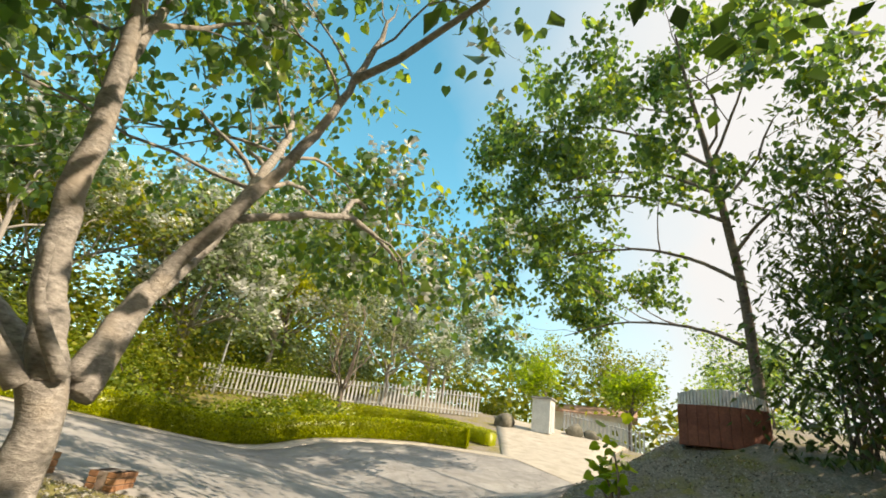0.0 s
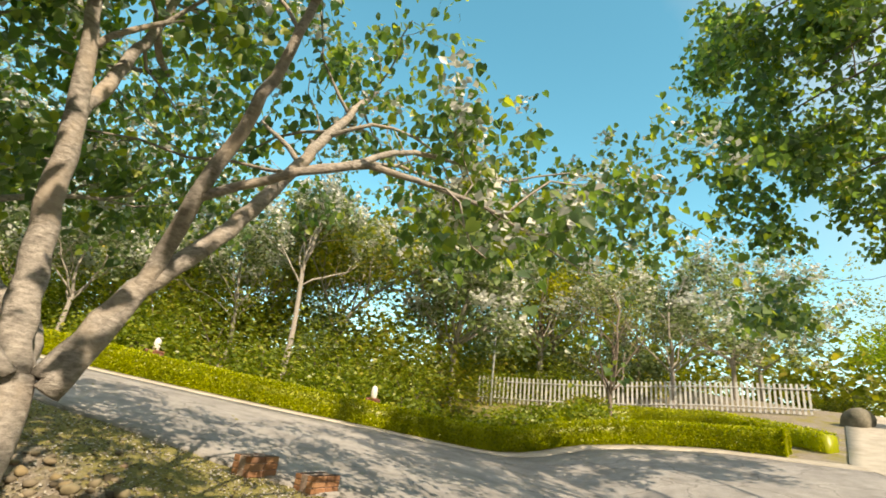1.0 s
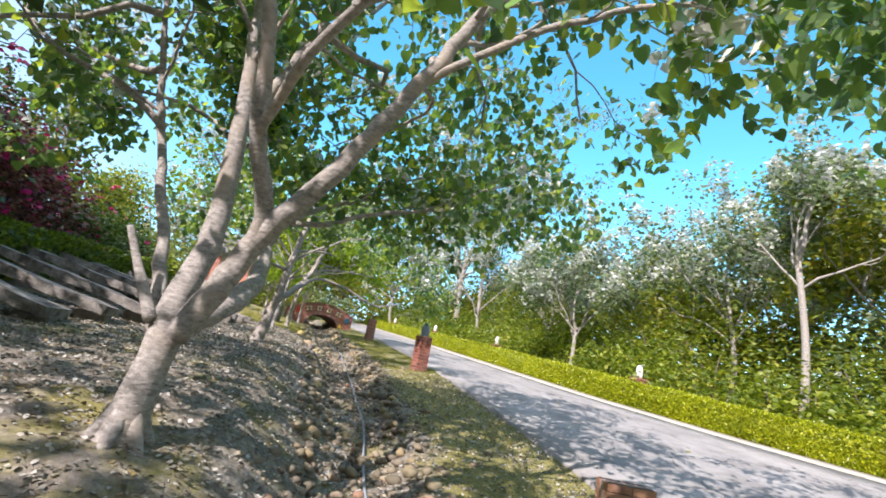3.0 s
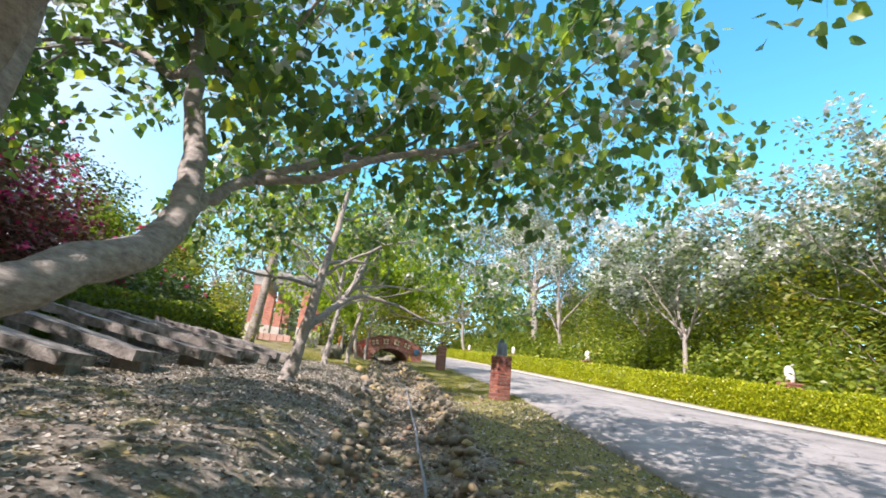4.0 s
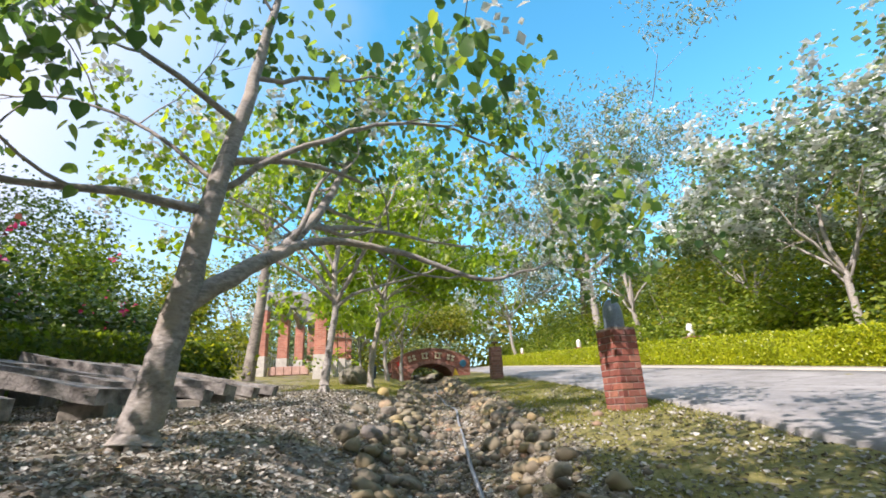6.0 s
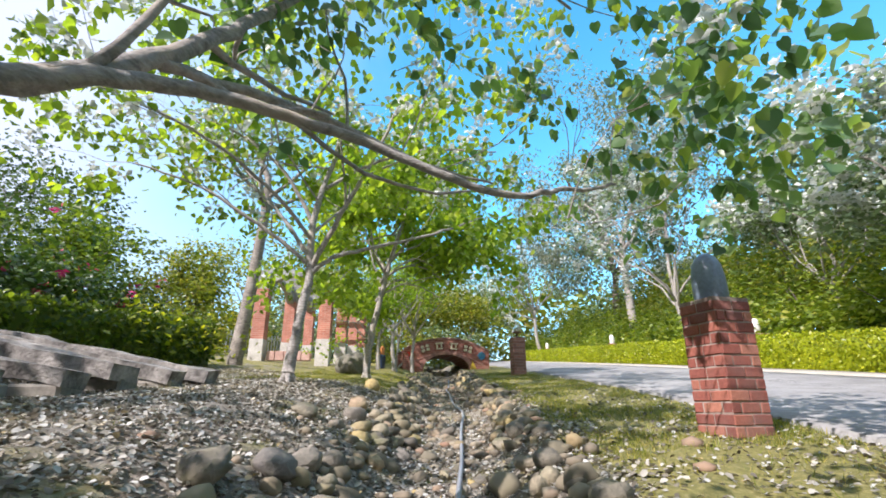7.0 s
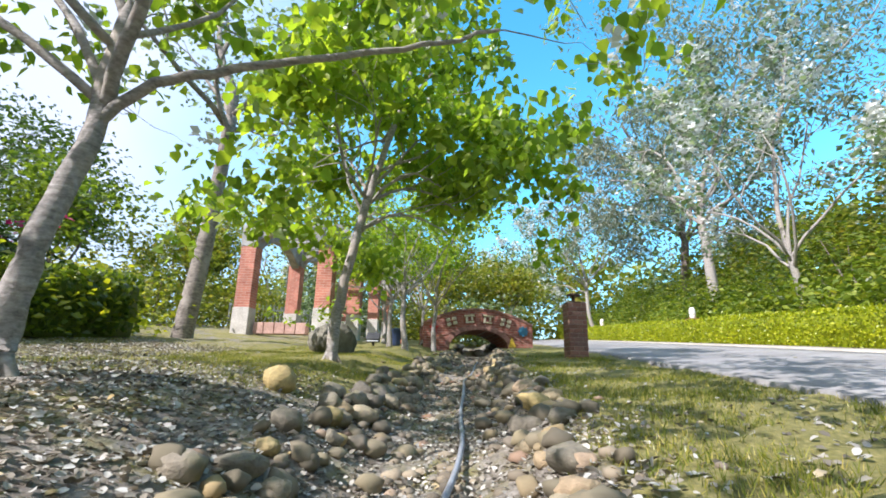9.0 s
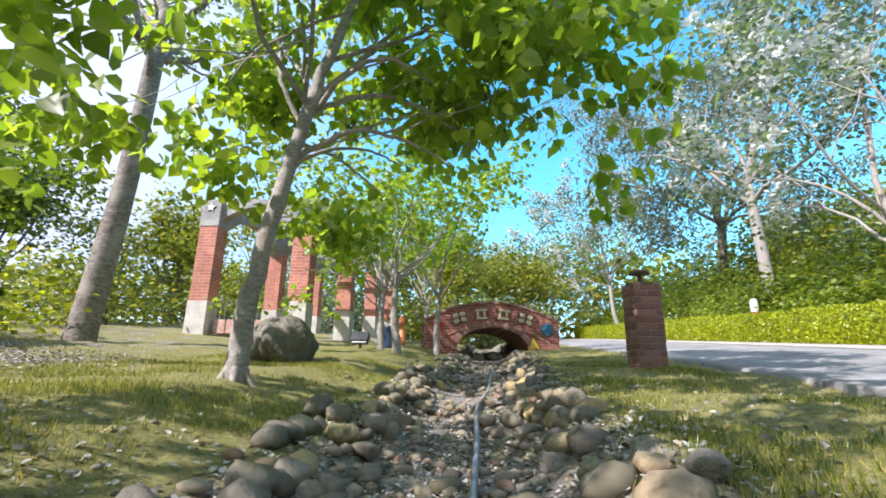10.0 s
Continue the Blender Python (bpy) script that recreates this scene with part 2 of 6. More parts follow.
ORANGE = plain_material("orange_plastic", (0.55, 0.16, 0.03), (0.68, 0.24, 0.05), 8.0, 0.5)
BLUE_BIN = plain_material("blue_plastic", (0.02, 0.04, 0.10), (0.04, 0.07, 0.16), 8.0, 0.5)
RED_WALL = plain_material("red_brown_wall", (0.16, 0.05, 0.035), (0.30, 0.11, 0.07), 3.0, 0.85, 0, 0.4, 0.01)
ROOF_RED = plain_material("faded_roof_sheet", (0.42, 0.24, 0.19), (0.58, 0.38, 0.31), 2.0, 0.7)
# near-black colour paints the shade inside window openings
OPENING_SHADE = plain_material("shaded_opening", (0.03, 0.035, 0.03), (0.06, 0.07, 0.06), 5.0, 0.3)


def brick_material(name, stops):
    """A brick's own face: colour by piece, soot and chips."""
    m, nt, b = material(name)
    v = coords(nt, True)
    info = nt.nodes.new("ShaderNodeObjectInfo")
    c = ramp(nt, info.outputs["Random"], stops)
    grain = noise_tex(nt, v, 60.0, 5, 0.7)
    c = mix(nt, 0.7, c, ramp(nt, grain, [(0.3, (0.6, 0.58, 0.56)), (0.7, (1.2, 1.2, 1.2))]), "MULTIPLY")
    soot = noise_tex(nt, v, 4.0, 4)
    c = mix(nt, ramp(nt, soot, [(0.48, (0, 0, 0)), (0.7, (0.55, 0.55, 0.55))]), c, (0.17, 0.12, 0.105))
    nt.links.new(c, b.inputs["Base Color"])
    b.inputs["Roughness"].default_value = 0.9
    bump(nt, b, grain, 0.6, 0.006)
    return m


BRICK = brick_material("red_brick", [(0.0, (0.20, 0.065, 0.05)), (0.4, (0.29, 0.09, 0.065)), (0.75, (0.36, 0.125, 0.085)), (1.0, (0.42, 0.18, 0.12))])
BRICK_TAN = brick_material("orange_tan_brick", [(0.0, (0.26, 0.13, 0.07)), (0.5, (0.36, 0.18, 0.095)), (1.0, (0.44, 0.24, 0.13))])
BRICK_DULL = brick_material("weathered_brick", [(0.0, (0.20, 0.10, 0.08)), (0.5, (0.30, 0.145, 0.115)), (1.0, (0.38, 0.21, 0.16))])


def brickwork_material(name, c1, c2, mortar, scale=1.0, rough=0.9):
    """Coursed brick facing for walls seen from afar."""
    m, nt, b = material(name)
    geo = nt.nodes.new("ShaderNodeNewGeometry")
    sep = nt.nodes.new("ShaderNodeSeparateXYZ")
    nt.links.new(geo.outputs["Position"], sep.inputs[0])
    along = nt.nodes.new("ShaderNodeMath")
    along.operation = "ADD"
    nt.links.new(sep.outputs["X"], along.inputs[0])
    nt.links.new(sep.outputs["Y"], along.inputs[1])
    com = nt.nodes.new("ShaderNodeCombineXYZ")
    nt.links.new(along.outputs[0], com.inputs["X"])
    nt.links.new(sep.outputs["Z"], com.inputs["Y"])
    br = nt.nodes.new("ShaderNodeTexBrick")
    nt.links.new(com.outputs[0], br.inputs["Vector"])
    br.inputs["Color1"].default_value, br.inputs["Color2"].default_value, br.inputs["Mortar"].default_value = (*c1, 1), (*c2, 1), (*mortar, 1)
    br.inputs["Scale"].default_value = scale
    br.inputs["Brick Width"].default_value, br.inputs["Row Height"].default_value, br.inputs["Mortar Size"].default_value = 0.22, 0.07, 0.008
    patch = noise_tex(nt, geo.outputs["Position"], 2.5, 5)
    c = mix(nt, 0.75, br.outputs["Color"], ramp(nt, patch, [(0.3, (0.6, 0.58, 0.58)), (0.7, (1.2, 1.15, 1.1))]), "MULTIPLY")
    nt.links.new(c, b.inputs["Base Color"])
    b.inputs["Roughness"].default_value = rough
    bump(nt, b, br.outputs["Fac"], -0.5, 0.006)
    return m


BRICKWORK = brickwork_material("bridge_brickwork", (0.25, 0.075, 0.055), (0.34, 0.115, 0.08), (0.35, 0.24, 0.19))
COLUMN_TILE = brickwork_material("column_brick_slips", (0.40, 0.14, 0.095), (0.52, 0.21, 0.145), (0.50, 0.32, 0.25))


def ground_material():
    """Bare earth and grit, turf where the lawns are."""
    m, nt, b = material("ground_earth")
    v = coords(nt, True)
    grit = noise_tex(nt, v, 22.0, 8, 0.7)
    clod = noise_tex(nt, v, 2.2, 5)
    earth = ramp(nt, grit, [(0.25, (0.11, 0.095, 0.075)), (0.5, (0.24, 0.215, 0.18)), (0.72, (0.46, 0.43, 0.385))])
    earth = mix(nt, 0.5, earth, ramp(nt, clod, [(0.3, (0.7, 0.66, 0.6)), (0.7, (1.15, 1.12, 1.05))]), "MULTIPLY")
    turf = ramp(nt, noise_tex(nt, v, 30.0, 6, 0.7), [(0.3, (0.12, 0.12, 0.028)), (0.55, (0.24, 0.215, 0.065)), (0.75, (0.44, 0.37, 0.17))])
    att = nt.nodes.new("ShaderNodeAttribute")
    att.attribute_name = "turf"
    add = nt.nodes.new("ShaderNodeMath")
    add.operation = "MULTIPLY_ADD"
    nt.links.new(noise_tex(nt, v, 1.6, 6, 0.65), add.inputs[0])
    add.inputs[1].default_value = 2.2
    nt.links.new(att.outputs["Fac"], add.inputs[2])
    sub = node(nt, "ShaderNodeMath")
    sub.operation = "SUBTRACT"
    nt.links.new(add.outputs[0], sub.inputs[0])
    sub.inputs[1].default_value = 0.85
    fac = ramp(nt, sub.outputs[0], [(0.25, (0, 0, 0)), (0.6, (1, 1, 1))])
    nt.links.new(mix(nt, fac, earth, turf), b.inputs["Base Color"])
    b.inputs["Roughness"].default_value = 0.95
    bump(nt, b, grit, 0.8, 0.03)
    return m


GROUND = ground_material()


# ---- builders ----
def mesh_from(name, verts, faces_by_size):
    """A mesh from vertex rows and arrays of faces, each array holding faces of one size."""
    me = bpy.data.meshes.new(name)
    verts = np.asarray(verts, np.float32)
    me.vertices.add(len(verts))
    me.vertices.foreach_set("co", verts.ravel())
    loops = np.concatenate([np.asarray(f, np.int32).ravel() for f in faces_by_size])
    sizes = np.concatenate([np.full(len(f), np.asarray(f).shape[1], np.int32) for f in faces_by_size])
    me.loops.add(len(loops))
    me.loops.foreach_set("vertex_index", loops)
    me.polygons.add(len(sizes))
    me.polygons.foreach_set("loop_start", np.concatenate([[0], np.cumsum(sizes)[:-1]]).astype(np.int32))
    me.polygons.foreach_set("loop_total", sizes)
    me.update(calc_edges=True)
    me.validate()
    return me


def put(name, me, mat, parent=None, label="", smooth=False):
    ob = new(name, me)
    if mat and not me.materials:
        me.materials.append(mat)
    if smooth:
        me.polygons.foreach_set("use_smooth", np.ones(len(me.polygons), bool))
    if parent:
        ob.parent = parent
        ob.matrix_parent_inverse = parent.matrix_basis.inverted()
    if label:
        ob["label"] = label
    return ob


def part(name, bm, mat, parent=None, label="", smooth=False):
    me = bpy.data.meshes.new(name)
    bm.to_mesh(me)
    bm.free()
    return put(name, me, mat, parent, label, smooth)


def thing(name, m, label, category, group="", kind=""):
    ob = new(name)
    ob.matrix_basis = m
    ob.empty_display_size = 0.2
    return tagged(ob, label, category, group, kind)


def box(bm, size, at=(0, 0, 0), turn=None, bevel=0.0):
    m = Matrix.Translation(at) @ (turn or Matrix()) @ Matrix.Diagonal((*size, 1))
    geom = bmesh.ops.create_cube(bm, size=1, matrix=m)
    if bevel:
        edges = list({e for v in geom["verts"] for e in v.link_edges})
        bmesh.ops.bevel(bm, geom=edges, offset=bevel, segments=1, affect="EDGES")
    return bm


def rough_up(bm, amount, scale, seed=0.0):
    for v in bm.verts:
        v.co += Vector((noise.noise(v.co * scale + Vector((seed, 0, 0))), noise.noise(v.co * scale + Vector((0, seed + 9, 0))), noise.noise(v.co * scale + Vector((0, 3, seed))))) * amount
    return bm


def lathe(profile, sides=24):
    """A turned form from (radius, height) rows."""
    bm = bmesh.new()
    rings = []
    for r, z in profile:
        rings.append([bm.verts.new((r * math.cos(a), r * math.sin(a), z)) for a in (2 * math.pi * k / sides for k in range(sides))])
    for lo, hi in zip(rings, rings[1:]):
        for k in range(sides):
            bm.faces.new((lo[k], lo[(k + 1) % sides], hi[(k + 1) % sides], hi[k]))
    bm.faces.new(rings[-1])
    bm.faces.new(rings[0][::-1])
    return bm


def extrude_outline(points, thick):
    """A flat outline in x and z, given depth along y."""
    bm = bmesh.new()
    front = [bm.verts.new((x, -thick / 2, z)) for x, z in points]
    back = [bm.verts.new((x, thick / 2, z)) for x, z in points]
    bm.faces.new(front)
    bm.faces.new(back[::-1])
    n = len(points)
    for k in range(n):
        bm.faces.new((front[(k + 1) % n], front[k], back[k], back[(k + 1) % n]))
    bmesh.ops.recalc_face_normals(bm, faces=bm.faces)
    return bm


def tubes(paths, sides=7):
    """Verts and quads of tapered tubes along (points, radii) pairs."""
    vs, fs, n0 = [], [], 0
    most = sides
    for pts, rad in paths:
        pts, rad = np.asarray(pts, float), np.asarray(rad, float)
        if rad[0] > 0.018:
            # rounded ends close the thick limbs
            pts = np.concatenate([pts[:1] + (pts[:1] - pts[1:2]) * 0.08, pts, pts[-1:] + (pts[-1:] - pts[-2:-1]) * 0.15])
            rad = np.concatenate([[0.004], rad, [0.003]])
        sides = most if rad[1] > 0.02 else 4 if rad[1] > 0.008 else 3
        ang = np.linspace(0, 2 * np.pi, sides, endpoint=False)
        d = np.gradient(pts, axis=0)
        d /= np.linalg.norm(d, axis=1, keepdims=True) + 1e-9
        ref = np.array([0.0, 0, 1]) if abs(d[0, 2]) < 0.9 else np.array([1.0, 0, 0])
        u = np.cross(d, ref)
        u /= np.linalg.norm(u, axis=1, keepdims=True) + 1e-9
        w = np.cross(d, u)
        ring = pts[:, None] + rad[:, None, None] * (np.cos(ang)[None, :, None] * u[:, None] + np.sin(ang)[None, :, None] * w[:, None])
        vs.append(ring.reshape(-1, 3))
        k = np.arange(len(pts) - 1)[:, None] * sides
        a = np.arange(sides)[None]
        b = (a + 1) % sides
        fs.append(np.stack([k + a, k + b, k + b + sides, k + a + sides], -1).reshape(-1, 4) + n0)
        n0 += len(pts) * sides
    return np.concatenate(vs), np.concatenate(fs)


def smooth_path(points, radii, per=5, wobble=0.0, rng=None):
    """A curve through the points, with its radii."""
    p = [Vector(q) for q in points]
    out, rr = [], []
    for i in range(len(p) - 1):
        p0, p1, p2, p3 = p[max(i - 1, 0)], p[i], p[i + 1], p[min(i + 2, len(p) - 1)]
        for k in range(per):
            t = k / per
            out.append(0.5 * ((2 * p1) + (p2 - p0) * t + (2 * p0 - 5 * p1 + 4 * p2 - p3) * t * t + (3 * p1 - p0 - 3 * p2 + p3) * t ** 3))
            rr.append(radii[i] * (1 - t) + radii[i + 1] * t)
    out.append(p[-1])
    rr.append(radii[-1])
    out = np.array(out)
    if wobble and rng is not None:
        out[1:-1] += rng.normal(0, wobble, (len(out) - 2, 3))
    return out, np.array(rr)


BROAD = (np.array([(0, 0.04, 0), (0.26, -0.06, 0.06), (0.48, 0.14, 0.10), (0.50, 0.44, 0.09), (0.30, 0.76, 0.03), (0, 1.08, -0.14), (-0.30, 0.76, 0.03), (-0.50, 0.44, 0.09), (-0.48, 0.14, 0.10), (-0.26, -0.06, 0.06)]),
         np.array([(0, 1, 2), (0, 2, 3), (0, 3, 4), (0, 4, 5), (0, 5, 6), (0, 6, 7), (0, 7, 8), (0, 8, 9)]))
MID = (np.array([(0, 0, 0), (0.40, 0.05, 0.06), (0.47, 0.48, 0.08), (0, 1.08, -0.12), (-0.47, 0.48, 0.08), (-0.40, 0.05, 0.06)]), np.array([(0, 1, 2), (0, 2, 3), (0, 3, 4), (0, 4, 5)]))
FOLDED = (np.array([(0, 0, 0), (0.36, 0.5, 0.10), (0, 1.0, -0.06), (-0.36, 0.5, 0.10)]), np.array([(0, 1, 2), (0, 2, 3)]))
LONG = (np.array([(0, 0, 0), (0.16, 0.4, 0.04), (0, 1.0, -0.12), (-0.16, 0.4, 0.04)]), np.array([(0, 1, 2), (0, 2, 3)]))
CURLED = (np.array([(0, 0, 0.0), (0.34, 0.25, 0.14), (0.30, 0.72, 0.10), (0, 1.0, 0.0), (-0.30, 0.70, 0.16), (-0.34, 0.28, 0.10)]), np.array([(0, 1, 2), (0, 2, 3), (0, 3, 4), (0, 4, 5)]))
BLADE = (np.array([(-0.06, 0, 0), (0.06, 0, 0), (0.0, 0.95, 0.18)]), np.array([(0, 1, 2)]))


def leaves(rng, at, size, form, droop=0.3, spread=0.7, upward=None):
    """Verts and faces of one leaf at each place. droop: how far tips hang; spread: how far leaves lie out of level."""
    n = len(at)
    yaw = rng.uniform(0, 2 * np.pi, n)
    dirn = np.stack([np.cos(yaw), np.sin(yaw), rng.normal(-droop, 0.35, n)], 1)
    if upward is not None:
        dirn = upward + rng.normal(0, spread, (n, 3))
    dirn /= np.linalg.norm(dirn, axis=1, keepdims=True)
    nor = np.stack([rng.normal(0, spread, n), rng.normal(0, spread, n), np.ones(n)], 1)
    nor -= (nor * dirn).sum(1, keepdims=True) * dirn
    nor /= np.linalg.norm(nor, axis=1, keepdims=True) + 1e-9
    side = np.cross(dirn, nor)
    s = (size * rng.uniform(0.65, 1.3, n))[:, None, None]
    tv, tf = form
    v = at[:, None] + s * (tv[None, :, 0, None] * side[:, None] + tv[None, :, 1, None] * dirn[:, None] + tv[None, :, 2, None] * nor[:, None])
    f = tf[None] + (np.arange(n) * len(tv))[:, None, None]
    return v.reshape(-1, 3), f.reshape(-1, 3)


def branch_out(rng, start, way, length, radius, level, out, tips, kinks=5, rise=0.12, splits=(3, 3, 3), shrink=0.62, wander=0.22):
    """A limb with its side branches, into out; the places where leaves grow, into tips."""
    pts, d = [np.array(start, float)], np.array(way, float)
    d /= np.linalg.norm(d)
    for k in range(kinks):
        d = d + rng.normal(0, wander, 3) + np.array([0, 0, rise])
        d /= np.linalg.norm(d)
        pts.append(pts[-1] + d * length / kinks)
    rad = np.linspace(radius, radius * (0.45 if level else 0.25), kinks + 1)
    out.append((np.array(pts), rad))
    if level == 0:
        for k in range(1, kinks + 1):
            tips.append((pts[k], d))
        return
    for k in range(splits[level - 1]):
        j = kinks - int((k * 0.8) / max(1, splits[level - 1]) * kinks)
        j = max(1, min(kinks, j))
        side = rng.normal(0, 1, 3)
        side -= (side @ d) * d
        side /= np.linalg.norm(side)
        w = d * rng.uniform(0.5, 1.0) + side * rng.uniform(0.55, 1.0)
        branch_out(rng, pts[j], w, length * shrink * rng.uniform(0.75, 1.2), rad[j] * 0.62, level - 1, out, tips, kinks, rise, splits, shrink, wander)


def finish_tree(name, base, wood, tips, rng, bark, leaf_mat, leaf, per_tip, form, label, blossom=0.0, clump=0.22, droop=0.3, group="", roots=True):
    """The tree's bark mesh, its crown and its blossom."""
    root = thing(name, pose(*base), label, "tree", group)
    v, f = tubes(wood, 9 if form is MID or form is BROAD else 7)
    put("trunk", mesh_from("trunk", v, [f]), bark, root, smooth=True)
    if tips:
        at = np.repeat(np.array([t[0] for t in tips]), per_tip, 0)
        if form is MID or form is BROAD:
            # leaves hang in tufts round the twig ends
            tuft = np.repeat(rng.normal(0, clump, (-(-len(at) // 5), 3)), 5, 0)[:len(at)]
            at = at + tuft * np.array([1, 1, 0.7]) + rng.normal(0, leaf * 0.75, at.shape)
        else:
            at = at + rng.normal(0, clump, at.shape) * np.array([1, 1, 0.75])
        keep = rng.random(len(at)) > 0.12
        at = at[keep]
        v, f = leaves(rng, at, leaf, form, droop)
        put("crown", mesh_from("crown", v, [f]), leaf_mat, root)
        if blossom:
            pick = rng.random(len(tips)) < blossom
            at = np.array([t[0] for t in tips])[pick]
            at = np.repeat(at, 17, 0) + rng.normal(0, clump * 0.36, (len(at) * 17, 3)) + np.array([0, 0, clump * 0.9])
            v, f = leaves(rng, at, leaf * 1.0, FOLDED, -0.3, 1.0)
            put("blossom", mesh_from("blossom", v, [f]), FLOWER_WHITE, root, "clusters of white blossom")
    return root


def grown_tree(name, base, height, fork, radius, seed, bark, leaf_mat, label, lean=(0, 0), leaf=0.16, per_tip=7, levels=2, limbs=5, form=FOLDED, blossom=0.0, clump=0.22, spread=0.8, limb_len=None, group="", splits=(3, 3, 3), rise=0.1, droop=0.3):
    """A tree with a clear stem up to its fork and limbs above."""
    rng = np.random.default_rng(seed)
    base = np.array(base, float)
    top = base + np.array([lean[0], lean[1], 1.0]) * fork
    mid = (base + top) / 2 + rng.normal(0, 0.03, 3) * fork
    wood, tips = [], []
    stem = smooth_path([base - (0, 0, 0.15), base + (0, 0, 0.12), mid, top], [radius * 1.55, radius * 1.15, radius * 0.9, radius * 0.72])
    wood.append(stem)
    limb_len = limb_len or (height - fork) * 0.62
    for k in range(limbs):
        a = 2 * np.pi * (k + rng.uniform(-0.25, 0.25)) / limbs
        up = rng.uniform(0.55, 1.2)
        w = np.array([math.cos(a) * spread + lean[0], math.sin(a) * spread + lean[1], up])
        j = -1 - (k % 3)
        branch_out(rng, stem[0][j], w, limb_len * rng.uniform(0.8, 1.15), radius * 0.38, levels, wood, tips, 5, rise, splits)
    leader = np.array([lean[0], lean[1], 1.0])
    branch_out(rng, top, leader, (height - fork) * 0.75, radius * 0.62, levels, wood, tips, 5, rise, splits)
    return finish_tree(name, base, wood, tips, rng, bark, leaf_mat, leaf, per_tip, form, label, blossom, clump, droop, group)


def shrub(name, base, radii, seed, leaf_mat, label, n=2600, leaf=0.10, form=FOLDED, clumps=26, stems=7, flowers=0, flower_mat=None, group="", category="shrub", droop=0.1, bark=None):
    """A leafy mass of many clumps over a few stems."""
    rng = np.random.default_rng(seed)
    base = np.array(base, float)
    root = thing(name, pose(*base), label, category, group)
    r = np.array(radii, float)
    d = rng.normal(0, 1, (clumps, 3))
    d /= np.linalg.norm(d, axis=1, keepdims=True)
    d[:, 2] = np.abs(d[:, 2]) * 1.15 - 0.12
    c = base + (0, 0, r[2] * 0.18) + d * r * rng.uniform(0.45, 1.0, (clumps, 1)) * np.array([1, 1, 0.85])
    c[:, 2] = np.maximum(c[:, 2], base[2] + 0.1)
    wood = []
    for k in range(stems):
        q = c[rng.integers(clumps)]
        s = base + np.array([rng.uniform(-0.3, 0.3) * r[0], rng.uniform(-0.3, 0.3) * r[1], -0.1])
        wood.append(smooth_path([s, (s + q) / 2 + rng.normal(0, 0.1, 3), q], [0.035, 0.025, 0.012], 3))
    for w in wood:
        v, f = tubes([w], 5)
        put("stem", mesh_from("stem", v, [f]), bark or BARK_DARK, root)
    at = c[rng.integers(clumps, size=n)] + rng.normal(0, 1, (n, 3)) * r * np.array([0.24, 0.24, 0.20])
    at[:, 2] = np.maximum(at[:, 2], base[2] - 0.1)
    v, f = leaves(rng, at, leaf, form, droop, 0.9)
    put("foliage", mesh_from("foliage", v, [f]), leaf_mat, root)
    if flowers:
        at = np.repeat(c[rng.integers(clumps, size=flowers)] + rng.normal(0, 1, (flowers, 3)) * r * 0.28, 6, 0)
        at = at + rng.normal(0, 0.05, at.shape)
        v, f = leaves(rng, at, leaf * 1.1, FOLDED, 0, 1.0)
        put("blossom", mesh_from("blossom", v, [f]), flower_mat, root, "bunches of flowers")
    return root


# ---- the lie of the land ----
ROAD_Y = [-40, -18, -14, -10, -6.5, -4, -2, 1.4, 5.5, 9, 14, 20, 30, 60]
ROAD_W = [24, 9.0, 5.2, 2.6, 1.7, 1.5, 1.6, 1.9, 2.3, 2.6, 2.9, 3.2, 3.5, 4.6]
HEDGE_Y = [-13.2, -10.5, -8.6, -6.6, -4.0, -1.2, 2.0, 5.2, 9, 13, 21, 30, 60]
HEDGE_X = [8.9, 10.8, 11.0, 10.6, 9.9, 8.9, 7.7, 6.95, 6.6, 6.5, 6.55, 6.6, 7.4]
DITCH_Y = [-9, -6, -3, 1, 5, 8.5, 13, 19, 25, 34]
DITCH_X = [-3.6, -2.2, -1.0, -0.45, 0.0, 0.3, 0.45, 0.85, 1.0, 1.2]


def lerp(x, xs, ys):
    return np.interp(x, xs, ys)


def ease(x, a, b):
    t = np.clip((x - a) / (b - a), 0, 1)
    return t * t * (3 - 2 * t)


def hill(x, y):
    """The long slope that climbs to the north-east."""
    return 9.0 * np.tanh((0.0875 * (y - 5.4) + 0.0437 * (x - 1.7)) / 9.0)


